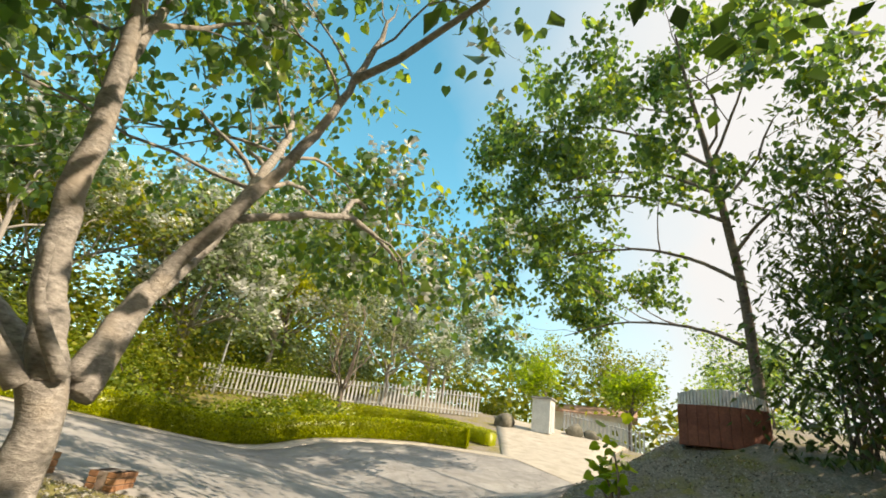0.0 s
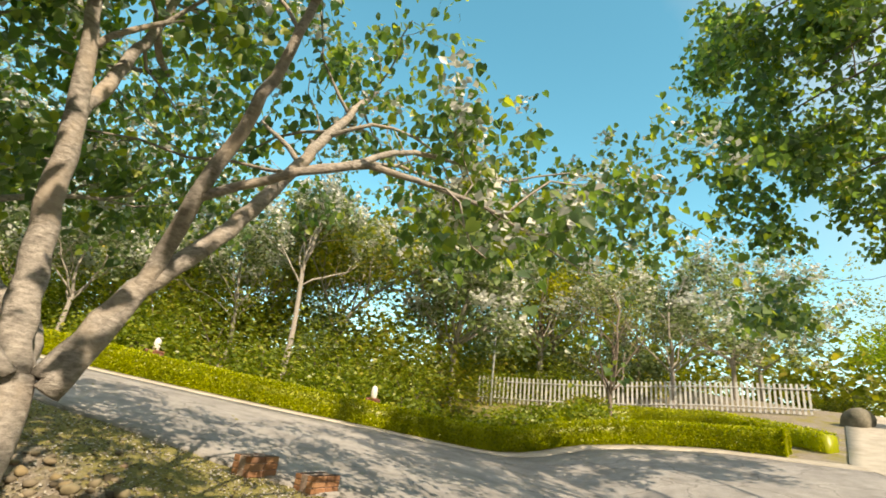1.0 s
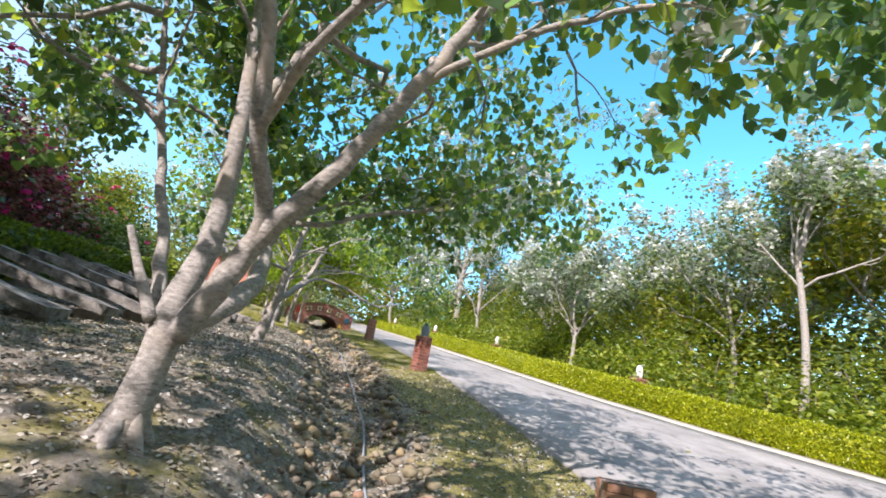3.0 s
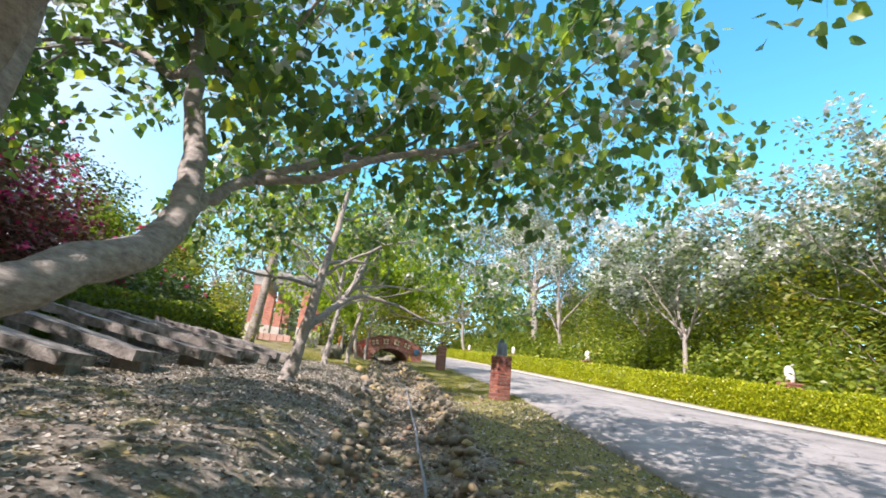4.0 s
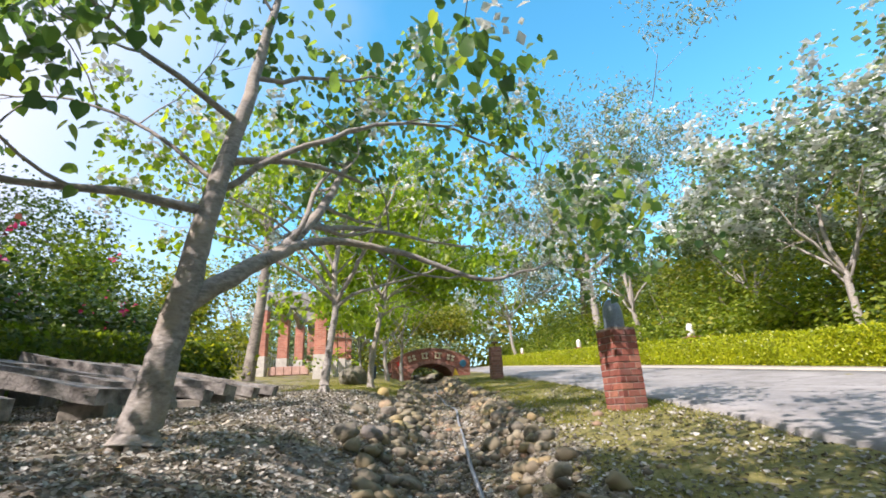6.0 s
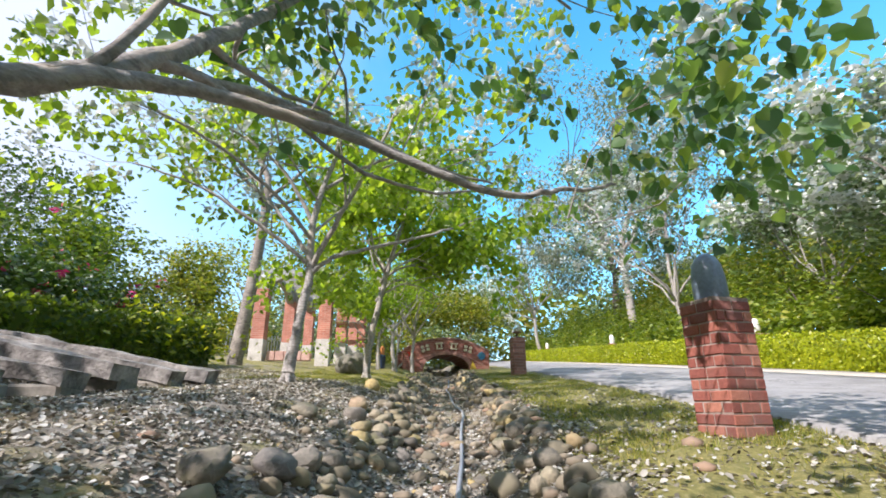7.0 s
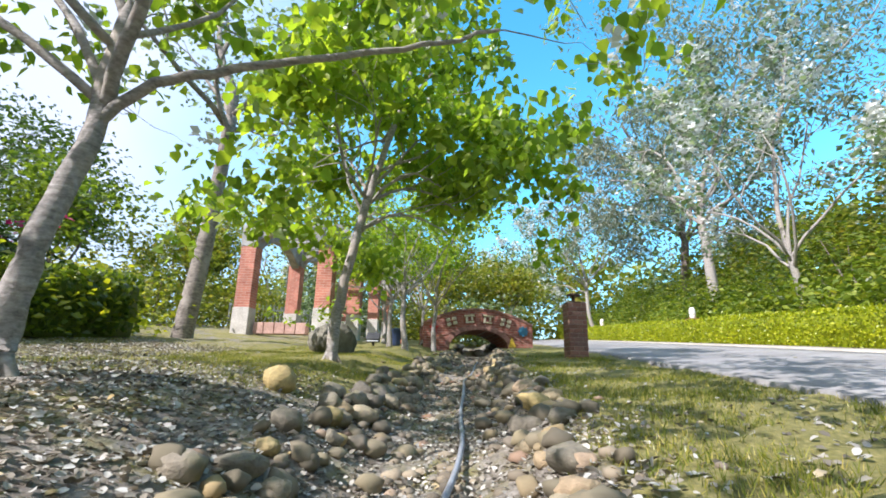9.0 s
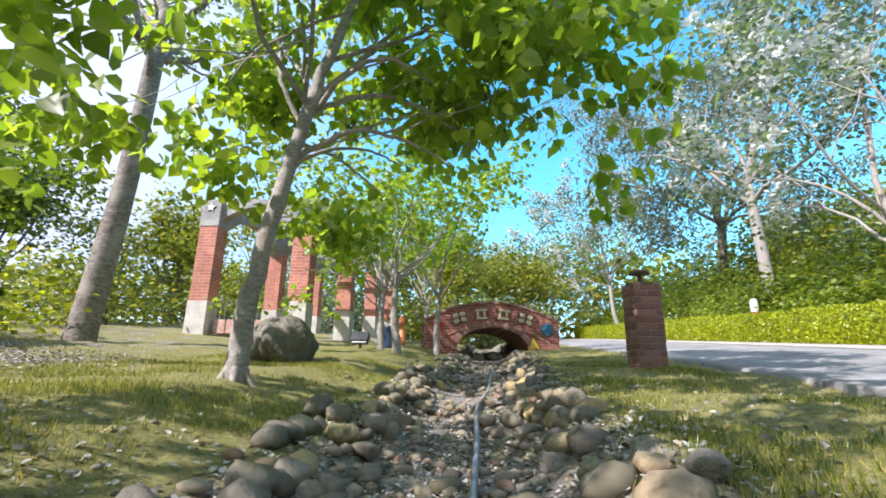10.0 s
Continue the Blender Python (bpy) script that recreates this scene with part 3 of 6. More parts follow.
def land(x, y):
    """Height of the ground."""
    x, y = np.asarray(x, float), np.asarray(y, float)
    road = lerp(y, [-8, -4, -2, 1.4, 5, 14, 25, 40, 80], [-0.32, -0.3, -0.26, -0.1, 0.02, 0.07, 0.12, 0.2, 0.5])
    kerb = lerp(y, [-6, -2, 2, 5, 10, 15, 25, 80], [-0.22, -0.15, -0.08, -0.03, 0.06, 0.10, 0.14, 0.4])
    xw, xh = lerp(y, ROAD_Y, ROAD_W), lerp(y, HEDGE_Y, HEDGE_X)
    across = np.clip((x - xw) / np.maximum(xh - xw, 0.5), 0, 1)
    z = road + (kerb - road) * across
    east = np.maximum(x - xh - 0.8, 0)
    z = z + np.minimum(east * 0.05, 1.2)
    xd = lerp(y, DITCH_Y, DITCH_X)
    d = x - xd
    north = ease(y, -5.2, -1.4)
    high = np.interp(-d, [0.3, 0.8, 1.5, 4.5, 6.5, 9, 14, 40], [0.0, 0.12, 0.32, 0.50, 0.74, 1.0, 1.4, 2.4])
    high = np.where(y > 24, high * np.maximum(1 - (y - 24) / 30, 0.3) + 0.1, high)
    high = high - 0.09 * ease(y, 7.5, 11.5) * (1 - ease(-d, 2.5, 4.5))
    low = np.interp(-d, [0.3, 2.0, 6.0, 14], [-0.27, -0.22, -0.2, 0.4])
    west = low + (np.maximum(high, road) - low) * north
    near_d = ease(-d, 0.25, 1.2)
    z = z * (1 - near_d) + west * near_d
    ditch = np.exp(-(np.abs(d) / 0.52) ** 4) * ease(y, -7, -4) * (1 - ease(y, 30, 34))
    z = z - 0.24 * ditch
    s = np.maximum(0.5 * (x - 5) - (y + 6), 0)
    z = z + np.minimum(0.18 * s, 3.4) * ease(s, 0, 4)
    south = np.maximum(-8.0 - y, 0) * np.clip((4.6 - x) / 3, 0, 1)
    z = z + np.minimum(south * 0.46, 2.1)
    far = np.maximum(np.hypot(x, y - 5) - 45, 0)
    return z + far * 0.01 + hill(x, y)


def clear_of_bed(p):
    """Whether a leaf there leaves the bed's airspace open."""
    x, y, z = p
    return abs(x - float(lerp(y, DITCH_Y, DITCH_X))) > 0.85 + 0.25 * max(0.0, 1.6 - abs(z - float(land(x, y)) - 1.4)) or z - float(land(x, y)) > 2.5


def ground_at(x, y):
    return float(land(x, y))


def turf_amount(x, y):
    d = x - lerp(y, DITCH_Y, DITCH_X)
    right = ease(d, 0.45, 1.1)
    left = ease(y, 8.0, 11.5) * ease(-d, 0.5, 0.9) * (1 - 0.7 * ease(-d, 2.4, 3.6))
    south = ease(-y, 1.5, 4.0) * 0.22 * (1 - ease(-y, 5.5, 7.5))
    return np.clip(np.maximum(np.maximum(right * np.interp(y, [-8, -6, 0, 4, 8, 40], [0.05, 0.4, 0.5, 0.7, 0.9, 1]), left), south), 0, 1)


def build_ground():
    fine_x = np.arange(-9, 9.01, 0.12)
    xs = np.concatenate([[-900, -400, -180, -90, -50, -32, -24, -18, -15, -12, -10.5], fine_x, [10, 11, 12, 13.5, 15, 17, 20, 24, 30, 40, 60, 100, 200, 400, 900]])
    fine_y = np.arange(-10, 26.01, 0.12)
    ys = np.concatenate([[-900, -400, -180, -90, -50, -36, -28, -23, -19, -16, -14, -12.5, -11.2], fine_y, [27, 28.5, 30, 32, 35, 39, 45, 55, 75, 120, 220, 420, 900]])
    X, Y = np.meshgrid(xs, ys)
    Z = land(X, Y)
    rng = np.random.default_rng(3)
    near = (np.abs(X) < 9) & (Y > -10) & (Y < 26)
    Z = Z + near * rng.normal(0, 0.010, Z.shape)
    lump = np.array([noise.noise(Vector((x * 1.3, y * 1.3, 0))) for x, y in zip(X.ravel(), Y.ravel())]).reshape(X.shape)
    Z = Z + near * lump * 0.03
    cols = len(xs)
    i = np.arange(len(ys) - 1)[:, None] * cols + np.arange(cols - 1)[None]
    f = np.stack([i, i + 1, i + 1 + cols, i + cols], -1).reshape(-1, 4)
    me = mesh_from("ground", np.stack([X, Y, Z], -1).reshape(-1, 3), [f])
    a = me.attributes.new("turf", "FLOAT", "POINT")
    a.data.foreach_set("value", turf_amount(X, Y).ravel().astype(np.float32))
    ob = put("ground", me, GROUND, smooth=True)
    tagged(ob, "bare gritty earth with patches of dry turf", "ground", kind="structure")


build_ground()


def strip(name, left, right, mat, lift, label, across=8, skirt=0.14):
    """A paved band between two lines, following the land."""
    rows = []
    for (xa, ya), (xb, yb) in zip(left, right):
        t = np.linspace(0, 1, across)
        x, y = xa + (xb - xa) * t, ya + (yb - ya) * t
        z = land(x, y) + lift
        x, y, z = np.r_[x[0], x, x[-1]], np.r_[y[0], y, y[-1]], np.r_[z[0] - skirt, z, z[-1] - skirt]
        rows.append(np.stack([x, y, z], 1))
    v = np.concatenate(rows)
    n = across + 2
    i = np.arange(len(rows) - 1)[:, None] * n + np.arange(n - 1)[None]
    f = np.stack([i, i + 1, i + 1 + n, i + n], -1).reshape(-1, 4)
    ob = put(name, mesh_from(name, v, [f]), mat)
    return tagged(ob, label, name.replace("_", " "), kind="structure")


ys = np.concatenate([np.arange(-13.1, -4, 0.6), np.arange(-4, 60, 0.8)])
hx = lerp(ys, HEDGE_Y, HEDGE_X)
strip("road", [(lerp(y, ROAD_Y, ROAD_W), y) for y in ys], [(x - 0.75, y) for x, y in zip(hx, ys)], ROAD, 0.035, "pale grey concrete road with fine cracks")
strip("gutter", [(x - 0.745, y) for x, y in zip(hx, ys)], [(x - 0.12, y) for x, y in zip(hx, ys)], GUTTER, 0.045, "cream concrete gutter strip along the hedge", 3)
fy = np.arange(-34, -13.05, 0.87)
strip("forecourt", [(lerp(y, ROAD_Y, ROAD_W), y) for y in fy], [(9.0 + (-13.1 - y) * 1.6, y) for y in fy], GUTTER, 0.04, "sunlit cream concrete forecourt before the gate", 10)


# ---- the long clipped hedge ----
def hedge(name, line, width, height, seed, mat, label, leaf=0.05, per_m2=900, near=None):
    """A clipped hedge along a line: a dark core and a skin of small leaves."""
    rng = np.random.default_rng(seed)
    line = np.array(line, float)
    step = np.r_[0, np.cumsum(np.hypot(*np.diff(line, axis=0).T))]
    s = np.arange(0, step[-1], 0.4)
    px, py = np.interp(s, step, line[:, 0]), np.interp(s, step, line[:, 1])
    tx, ty = np.gradient(px), np.gradient(py)
    ln = np.hypot(tx, ty)
    nx, ny = -ty / ln, tx / ln
    root = thing(name, pose(px[0], py[0], ground_at(px[0], py[0])), label, "hedge")
    prof = [(-0.46, -0.05), (-0.50, 0.45), (-0.47, 0.93), (-0.36, 1.0), (0.36, 1.0), (0.47, 0.93), (0.50, 0.45), (0.46, -0.05)]
    z0 = land(px, py)
    rings = np.array([[(px[k] + nx[k] * a * (width - 0.10), py[k] + ny[k] * a * (width - 0.10), z0[k] + b * (height - 0.05) + 0.02 * math.sin(k * 1.7)) for a, b in prof] for k in range(len(s))])
    n = len(prof)
    i = np.arange(len(s) - 1)[:, None] * n + np.arange(n - 1)[None]
    f = np.stack([i, i + n, i + n + 1, i + 1], -1).reshape(-1, 4)
    caps = np.array([list(range(n)), list(range((len(s) - 1) * n, len(s) * n))])
    put("core", mesh_from("core", rings.reshape(-1, 3), [f, caps]), mat, root, "dark twiggy inside")
    area = step[-1] * (2 * height + width)
    m = int(area * per_m2)
    q = rng.uniform(0, step[-1], m)
    if near:
        q = np.concatenate([q, rng.uniform(near[0], near[1], int((near[1] - near[0]) * (2 * height + width) * per_m2 * 1.2))])
        m = len(q)
    u = rng.uniform(0, 2 * height + width, m)
    across = np.where(u < height, -0.5, np.where(u > height + width, 0.5, (u - height) / width - 0.5))
    up = np.where(u < height, u, np.where(u > height + width, 2 * height + width - u, height))
    bulge = np.array([noise.noise(Vector((a * 1.6, b * 2.0, c * 4))) for a, b, c in zip(q, across, up)]) * 0.045
    qx, qy = np.interp(q, s, px), np.interp(q, s, py)
    nnx, nny = np.interp(q, s, nx), np.interp(q, s, ny)
    side = np.sign(across) * (np.abs(across) > 0.49)
    off = across * width + side * bulge + rng.normal(0, 0.018, m)
    up = up + np.where(side == 0, bulge, 0) + rng.normal(0, 0.02, m)
    at = np.stack([qx + nnx * off, qy + nny * off, np.interp(q, s, z0) + up], 1)
    out = np.stack([nnx * side, nny * side, np.where(side == 0, 1.0, 0.8)], 1)
    v, f = leaves(rng, at, leaf, FOLDED, 0.0, 1.3, out * 0.7)
    put("foliage", mesh_from("foliage", v, [f]), mat, root)
    return root


hedge_line = [(lerp(y, HEDGE_Y, HEDGE_X) + 0.32, y) for y in np.arange(38, -12.9, -0.8)]
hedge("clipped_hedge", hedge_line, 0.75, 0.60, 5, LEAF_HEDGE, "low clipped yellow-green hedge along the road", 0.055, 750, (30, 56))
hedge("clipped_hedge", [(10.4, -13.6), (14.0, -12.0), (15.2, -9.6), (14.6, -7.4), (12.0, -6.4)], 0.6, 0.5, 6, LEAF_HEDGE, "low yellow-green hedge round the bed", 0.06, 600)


# ---- brick pillars and lamps ----
BRICK_ME = {}


def brick_mesh(w, d, h):
    """One brick, its arrises worn."""
    key = (round(w, 3), round(d, 3), round(h, 3))
    if key not in BRICK_ME:
        bm = box(bmesh.new(), (w, d, h), bevel=0.004)
        me = bpy.data.meshes.new("brick")
        bm.to_mesh(me)
        bm.free()
        me.materials.append(None)
        BRICK_ME[key] = me
    return BRICK_ME[key]


def brick_pillar(base, turn, size, courses, mat, seed, label, course=0.068):
    """A square pillar of stretcher courses round a mortar core."""
    rng = np.random.default_rng(seed)
    root = thing("brick_pillar", pose(*base, 0, 0, turn), label, "pillar", "brick pillars along the road")
    h = courses * course
    bm = box(bmesh.new(), (size - 0.009, size - 0.009, h + 0.1), (0, 0, h / 2 - 0.05))
    bm.transform(root.matrix_basis)
    part("core", bm, MORTAR, root, "crumbling grey mortar")
    long, thick = (size + 0.002) / 2, 0.10
    for c in range(courses):
        z = -0.02 + (c + 0.5) * course
        for side in range(4):
            if c % 2:
                cells = [(-size / 4, long - 0.01), (size / 4, long - 0.01)]
            else:
                cells = [(-size * 3 / 8, size / 4 - 0.01), (0, size / 2 - 0.01), (size * 3 / 8, size / 4 - 0.01)]
            for x, w in cells:
                me = brick_mesh(w, thick, course - 0.010)
                ob = new("brick", me)
                ob.material_slots[0].link = "OBJECT"
                ob.material_slots[0].material = mat
                m = pose(*base, 0, 0, turn + 90 * side) @ pose(x, -size / 2 + thick / 2 + rng.normal(0, 0.002) - 0.002, z, rng.normal(0, 0.6), rng.normal(0, 0.5), rng.normal(0, 0.7))
                ob.parent = root
                ob.matrix_parent_inverse = root.matrix_basis.inverted()
                ob.matrix_basis = m
    return root, h - 0.02


def dome(base, r, h, mat, label, lamp_name="lamp_dome", group=""):
    bm = lathe([(r * 0.9, 0), (r * 1.0, 0.02), (r * 1.0, h * 0.35), (r * 0.97, h * 0.55), (r * 0.86, h * 0.75), (r * 0.62, h * 0.9), (r * 0.3, h * 0.98), (r * 0.05, h)])
    bm.transform(pose(*base))
    ob = part(lamp_name, bm, mat, None, "", True)
    return tagged(ob, label, "lamp", group)


pa, top = brick_pillar((1.80, 5.45, ground_at(1.80, 5.45)), 13, 0.29, 12, BRICK, 1, "square red brick pillar standing on the verge beside the road")
dome((1.80, 5.45, ground_at(1.80, 5.45) + top), 0.105, 0.35, DOME_GREY, "smoky blue-grey dome lamp on a brick pillar")
pb, top = brick_pillar((2.28, 13.85, ground_at(2.28, 13.85)), 6, 0.295, 13, BRICK_DULL, 2, "weathered red brick pillar with a broken lamp fitting")
b2 = (2.28, 13.85, ground_at(2.28, 13.85) + top)
lamp = thing("lamp_fitting", pose(*b2), "rusted broken lamp bracket on a brick pillar", "lamp")
for nm, bm in (("base_plate", lathe([(0.16, 0), (0.16, 0.015), (0.10, 0.03)], 16)), ("stem", lathe([(0.025, 0.02), (0.025, 0.13)], 10)), ("cap", lathe([(0.11, 0.13), (0.10, 0.16), (0.03, 0.18)], 16))):
    bm.transform(pose(*b2))
    part(nm, bm, RUST, lamp)


def hedge_lamp(x, y, seed):
    z = ground_at(x, y)
    root = thing("garden_lamp", pose(x, y, z), "white dome lamp on a low brick pedestal behind the hedge", "lamp", "garden lamps along the hedge")
    bm = box(bmesh.new(), (0.34, 0.34, 0.68), (x, y, z + 0.30), bevel=0.006)
    part("pedestal", bm, BRICKWORK, root, "red brick pedestal")
    bm = box(bmesh.new(), (0.36, 0.36, 0.05), (x, y, z + 0.665), bevel=0.008)
    part("cap", bm, BRICKWORK, root)
    bm = lathe([(0.075, 0), (0.085, 0.02), (0.095, 0.10), (0.095, 0.22), (0.083, 0.30), (0.05, 0.35), (0.02, 0.36)], 20)
    bm.transform(pose(x, y, z + 0.69))
    part("dome", bm, DOME_WHITE, root, "white moulded dome", True)


for k, (x, y) in enumerate([(9.98, -0.91), (8.11, 5.15), (7.54, 12.84), (7.62, 21.06), (7.62, 30.5)]):
    hedge_lamp(x, y, k)

# low brick stumps beside the bend
for k, (x, y, turn, w, h) in enumerate([(1.62, -1.75, -20, 0.46, 0.24), (1.72, -2.55, -24, 0.48, 0.2)]):
    z = ground_at(x, y)
    root = thing("brick_stump", pose(x, y, z, 0, 0, turn), "low broken brick stump at the road's edge", "stump", "brick stumps at the bend")
    bm = box(bmesh.new(), (w - 0.02, 0.28, h + 0.06), (0, 0, h / 2 - 0.035))
    bm.transform(root.matrix_basis)
    part("core", bm, MORTAR, root)
    for c in range(3):
        for side, (dx, dy) in enumerate([(-w / 4, -0.1), (w / 4, -0.1), (-w / 4, 0.1), (w / 4, 0.1)]):
            ob = new("brick", brick_mesh(w / 2 - 0.008, 0.10, h / 3 - 0.01))
            ob.material_slots[0].link = "OBJECT"
            ob.material_slots[0].material = BRICK_TAN
            ob.parent = root
            ob.matrix_parent_inverse = root.matrix_basis.inverted()
            ob.matrix_basis = root.matrix_basis @ pose(dx, dy * 1.02, (c + 0.5) * h / 3, 0, 0, (c * 7 + side * 3) % 4 - 2)


# ---- footbridge ----
def arch_beam(up, low, thick):
    """A beam between an upper and a lower line, built in quads."""
    n = len(up)
    vs = [(x, s * thick / 2, z) for s in (-1, 1) for line in (up, low[::-1]) for x, z in line]
    f = []
    for k in range(n - 1):
        f += [(k, k + n, k + n + 1, k + 1), (2 * n + k, 2 * n + k + 1, 3 * n + k + 1, 3 * n + k), (k, k + 1, 2 * n + k + 1, 2 * n + k), (n + k, 3 * n + k, 3 * n + k + 1, n + k + 1)]
    f += [(0, 2 * n, 3 * n, n), (n - 1, 2 * n - 1, 4 * n - 1, 3 * n - 1)]
    bm = bmesh.new()
    vv = [bm.verts.new(q) for q in vs]
    for q in f:
        bm.faces.new([vv[j] for j in q])
    bmesh.ops.recalc_face_normals(bm, faces=bm.faces)
    return bm


def footbridge():
    a, b = Vector((-0.72, 20.72, 0)), Vector((2.46, 21.2, 0))
    mid = (a + b) / 2
    turn = math.degrees(math.atan2(b.y - a.y, b.x - a.x))
    half = (b - a).length / 2
    z = 0.06 + float(hill(mid.x, mid.y))
    m = pose(mid.x, mid.y, z, 0, 0, turn)
    root = thing("footbridge", m, "small arched red brick footbridge over the dry stream", "bridge")
    depth = 1.5

    def crown(x):
        return 0.66 + 0.44 * (1 - (abs(x) / half) ** 2.0)

    def arch(x, r=0.98, rise=0.56):
        return rise * math.sqrt(max(0.0, 1 - (x / r) ** 2))

    xs_ = np.linspace(-half, half, 41)
    for face in (-1, 1):
        top_line = [(x, crown(x)) for x in xs_]
        low = [(half, -0.35), (0.86, -0.35)] + [(0.86 * math.cos(t), 0.02 + 0.52 * math.sin(t)) for t in np.linspace(0, math.pi, 25)] + [(-0.86, -0.35), (-half, -0.35)]
        bm = extrude_outline(top_line + low, 0.18)
        bm.transform(m @ pose(0, face * depth / 2, 0))
        bmesh.ops.triangulate(bm, faces=[f for f in bm.faces if len(f.verts) > 4])
        part("side_wall", bm, BRICKWORK, root)
        # capping course
        for x0, x1 in zip(xs_[::2], xs_[2::2]):
            bm = bmesh.new()
            ang = math.degrees(math.atan2(crown(x1) - crown(x0), x1 - x0))
            box(bm, (math.hypot(x1 - x0, crown(x1) - crown(x0)) - 0.006, 0.24, 0.06), ((x0 + x1) / 2, 0, (crown(x0) + crown(x1)) / 2 + 0.03), pose(0, 0, 0, 0, -ang, 0), 0.006)
            bm.transform(m @ pose(0, face * depth / 2, 0))
            part("coping", bm, BRICK_DULL, root, "dark weathered brick coping")
        # arch ring of voussoirs
        for k in range(27):
            t = math.pi * (k + 0.5) / 27
            x, zz = (0.86 + 0.07) * math.cos(t), 0.02 + (0.52 + 0.07) * math.sin(t)
            ang = math.degrees(math.atan2(0.63 * math.sin(t) * 1.6, 1.05 * math.cos(t))) - 90
            ob = new("voussoir", brick_mesh(0.088, 0.215, 0.15))
            ob.material_slots[0].link = "OBJECT"
            ob.material_slots[0].material = BRICK_DULL
            ob.parent = root
            ob.matrix_parent_inverse = m.inverted()
            ob.matrix_basis = m @ pose(x, face * depth / 2, zz, 0, -ang, 0)
        # string course that follows the arch
        course = [(x, crown(x) * 1.32 - 0.85) for x in xs_ if crown(x) * 1.32 - 0.85 > 0.02]
        bm = arch_beam([(x, q + 0.018) for x, q in course], [(x, q - 0.018) for x, q in course[::-1]], 0.22)
        bm.transform(m @ pose(0, face * depth / 2, 0))
        part("string_course", bm, BRICK_DULL, root)
        # recessed carved panels
        for x in (-0.80, -0.27, 0.27, 0.80):
            slope = math.degrees(math.atan2(crown(x + 0.05) - crown(x - 0.05), 0.1))
            pm = m @ pose(x, face * (depth / 2 + 0.085), crown(x) - 0.24, 0, -slope, 0)
            bm = box(bmesh.new(), (0.36, 0.03, 0.28), (0, 0, 0), bevel=0.004)
            bm.transform(pm)
            panel = part("panel", bm, RED_WALL, root, "carved panel in the parapet")
            bm = bmesh.new()
            if abs(x) > 0.5:
                for ax in (-0.09, 0.09):
                    for az in (-0.065, 0.065):
                        box(bm, (0.13, 0.03, 0.10), (ax, 0, az), pose(0, 0, 0, 0, 14 * ax / abs(ax), 0), 0.012)
            else:
                box(bm, (0.30, 0.03, 0.055), (0, 0, 0.09), bevel=0.008)
                box(bm, (0.26, 0.03, 0.05), (0, 0, -0.10), bevel=0.008)
                box(bm, (0.06, 0.03, 0.16), (-0.09, 0, -0.01), bevel=0.008)
                box(bm, (0.06, 0.03, 0.12), (0.07, 0, 0.0), bevel=0.008)
            bm.transform(pm @ pose(0, face * 0.022, 0))
            part("relief", bm, PANEL_CREAM, panel, "cream raised blocks")
        # coloured tiles: star, round flower, triangle
        star = [(0.16 * (1 if k % 2 == 0 else 0.5) * math.cos(math.pi / 2 + k * math.pi / 5), 0.16 * (1 if k % 2 == 0 else 0.5) * math.sin(math.pi / 2 + k * math.pi / 5)) for k in range(10)]
        bm = extrude_outline(star, 0.03)
        bm.transform(m @ pose(-1.32, face * (depth / 2 + 0.10), 0.56))
        part("star_tile", bm, TILE_RED, root, "red star tile")
        flower = [((0.14 + 0.025 * math.cos(8 * t)) * math.cos(t), (0.14 + 0.025 * math.cos(8 * t)) * math.sin(t)) for t in np.linspace(0, 2 * math.pi, 32, endpoint=False)]
        bm = extrude_outline(flower, 0.03)
        bm.transform(m @ pose(1.32, face * (depth / 2 + 0.10), 0.52))
        part("flower_tile", bm, TILE_BLUE, root, "blue flower tile")
        bm = extrude_outline([(-0.12, -0.12), (0.12, -0.12), (-0.02, 0.17)], 0.03)
        bm.transform(m @ pose(0.99, face * (depth / 2 + 0.10), 0.17))
        part("triangle_tile", bm, TILE_YELLOW, root, "yellow triangle tile")
    # vault and deck between the walls
    vs, fs = [], []
    for k, t in enumerate(np.linspace(0, math.pi, 25)):
        for y in (-depth / 2 + 0.09, depth / 2 - 0.09):
            vs.append((0.86 * math.cos(t), y, 0.02 + 0.52 * math.sin(t)))
    for k in range(24):
        fs.append((2 * k, 2 * k + 1, 2 * k + 3, 2 * k + 2))
    me = mesh_from("vault", [m @ Vector(v) for v in vs], [np.array(fs)])
    put("vault", me, BRICKWORK, root)
    deck = [(x, crown(x) - 0.42) for x in xs_] + [(x, crown(x) - 0.52) for x in xs_[::-1]]
    bm = extrude_outline(deck, depth - 0.18)
    bm.transform(m)
    bmesh.ops.triangulate(bm, faces=[f for f in bm.faces if len(f.verts) > 4])
    part("deck", bm, CONCRETE, root)
    for x in (half - 0.12, half - 0.42):
        bm = lathe([(0.09, -0.05), (0.09, 0.20), (0.11, 0.21), (0.11, 0.26), (0.04, 0.30)], 14)
        bm.transform(m @ pose(x, depth / 2, crown(x) + 0.05))
        part("post_cap", bm, PLASTER, root, "stubby stone post on the parapet end")


footbridge()


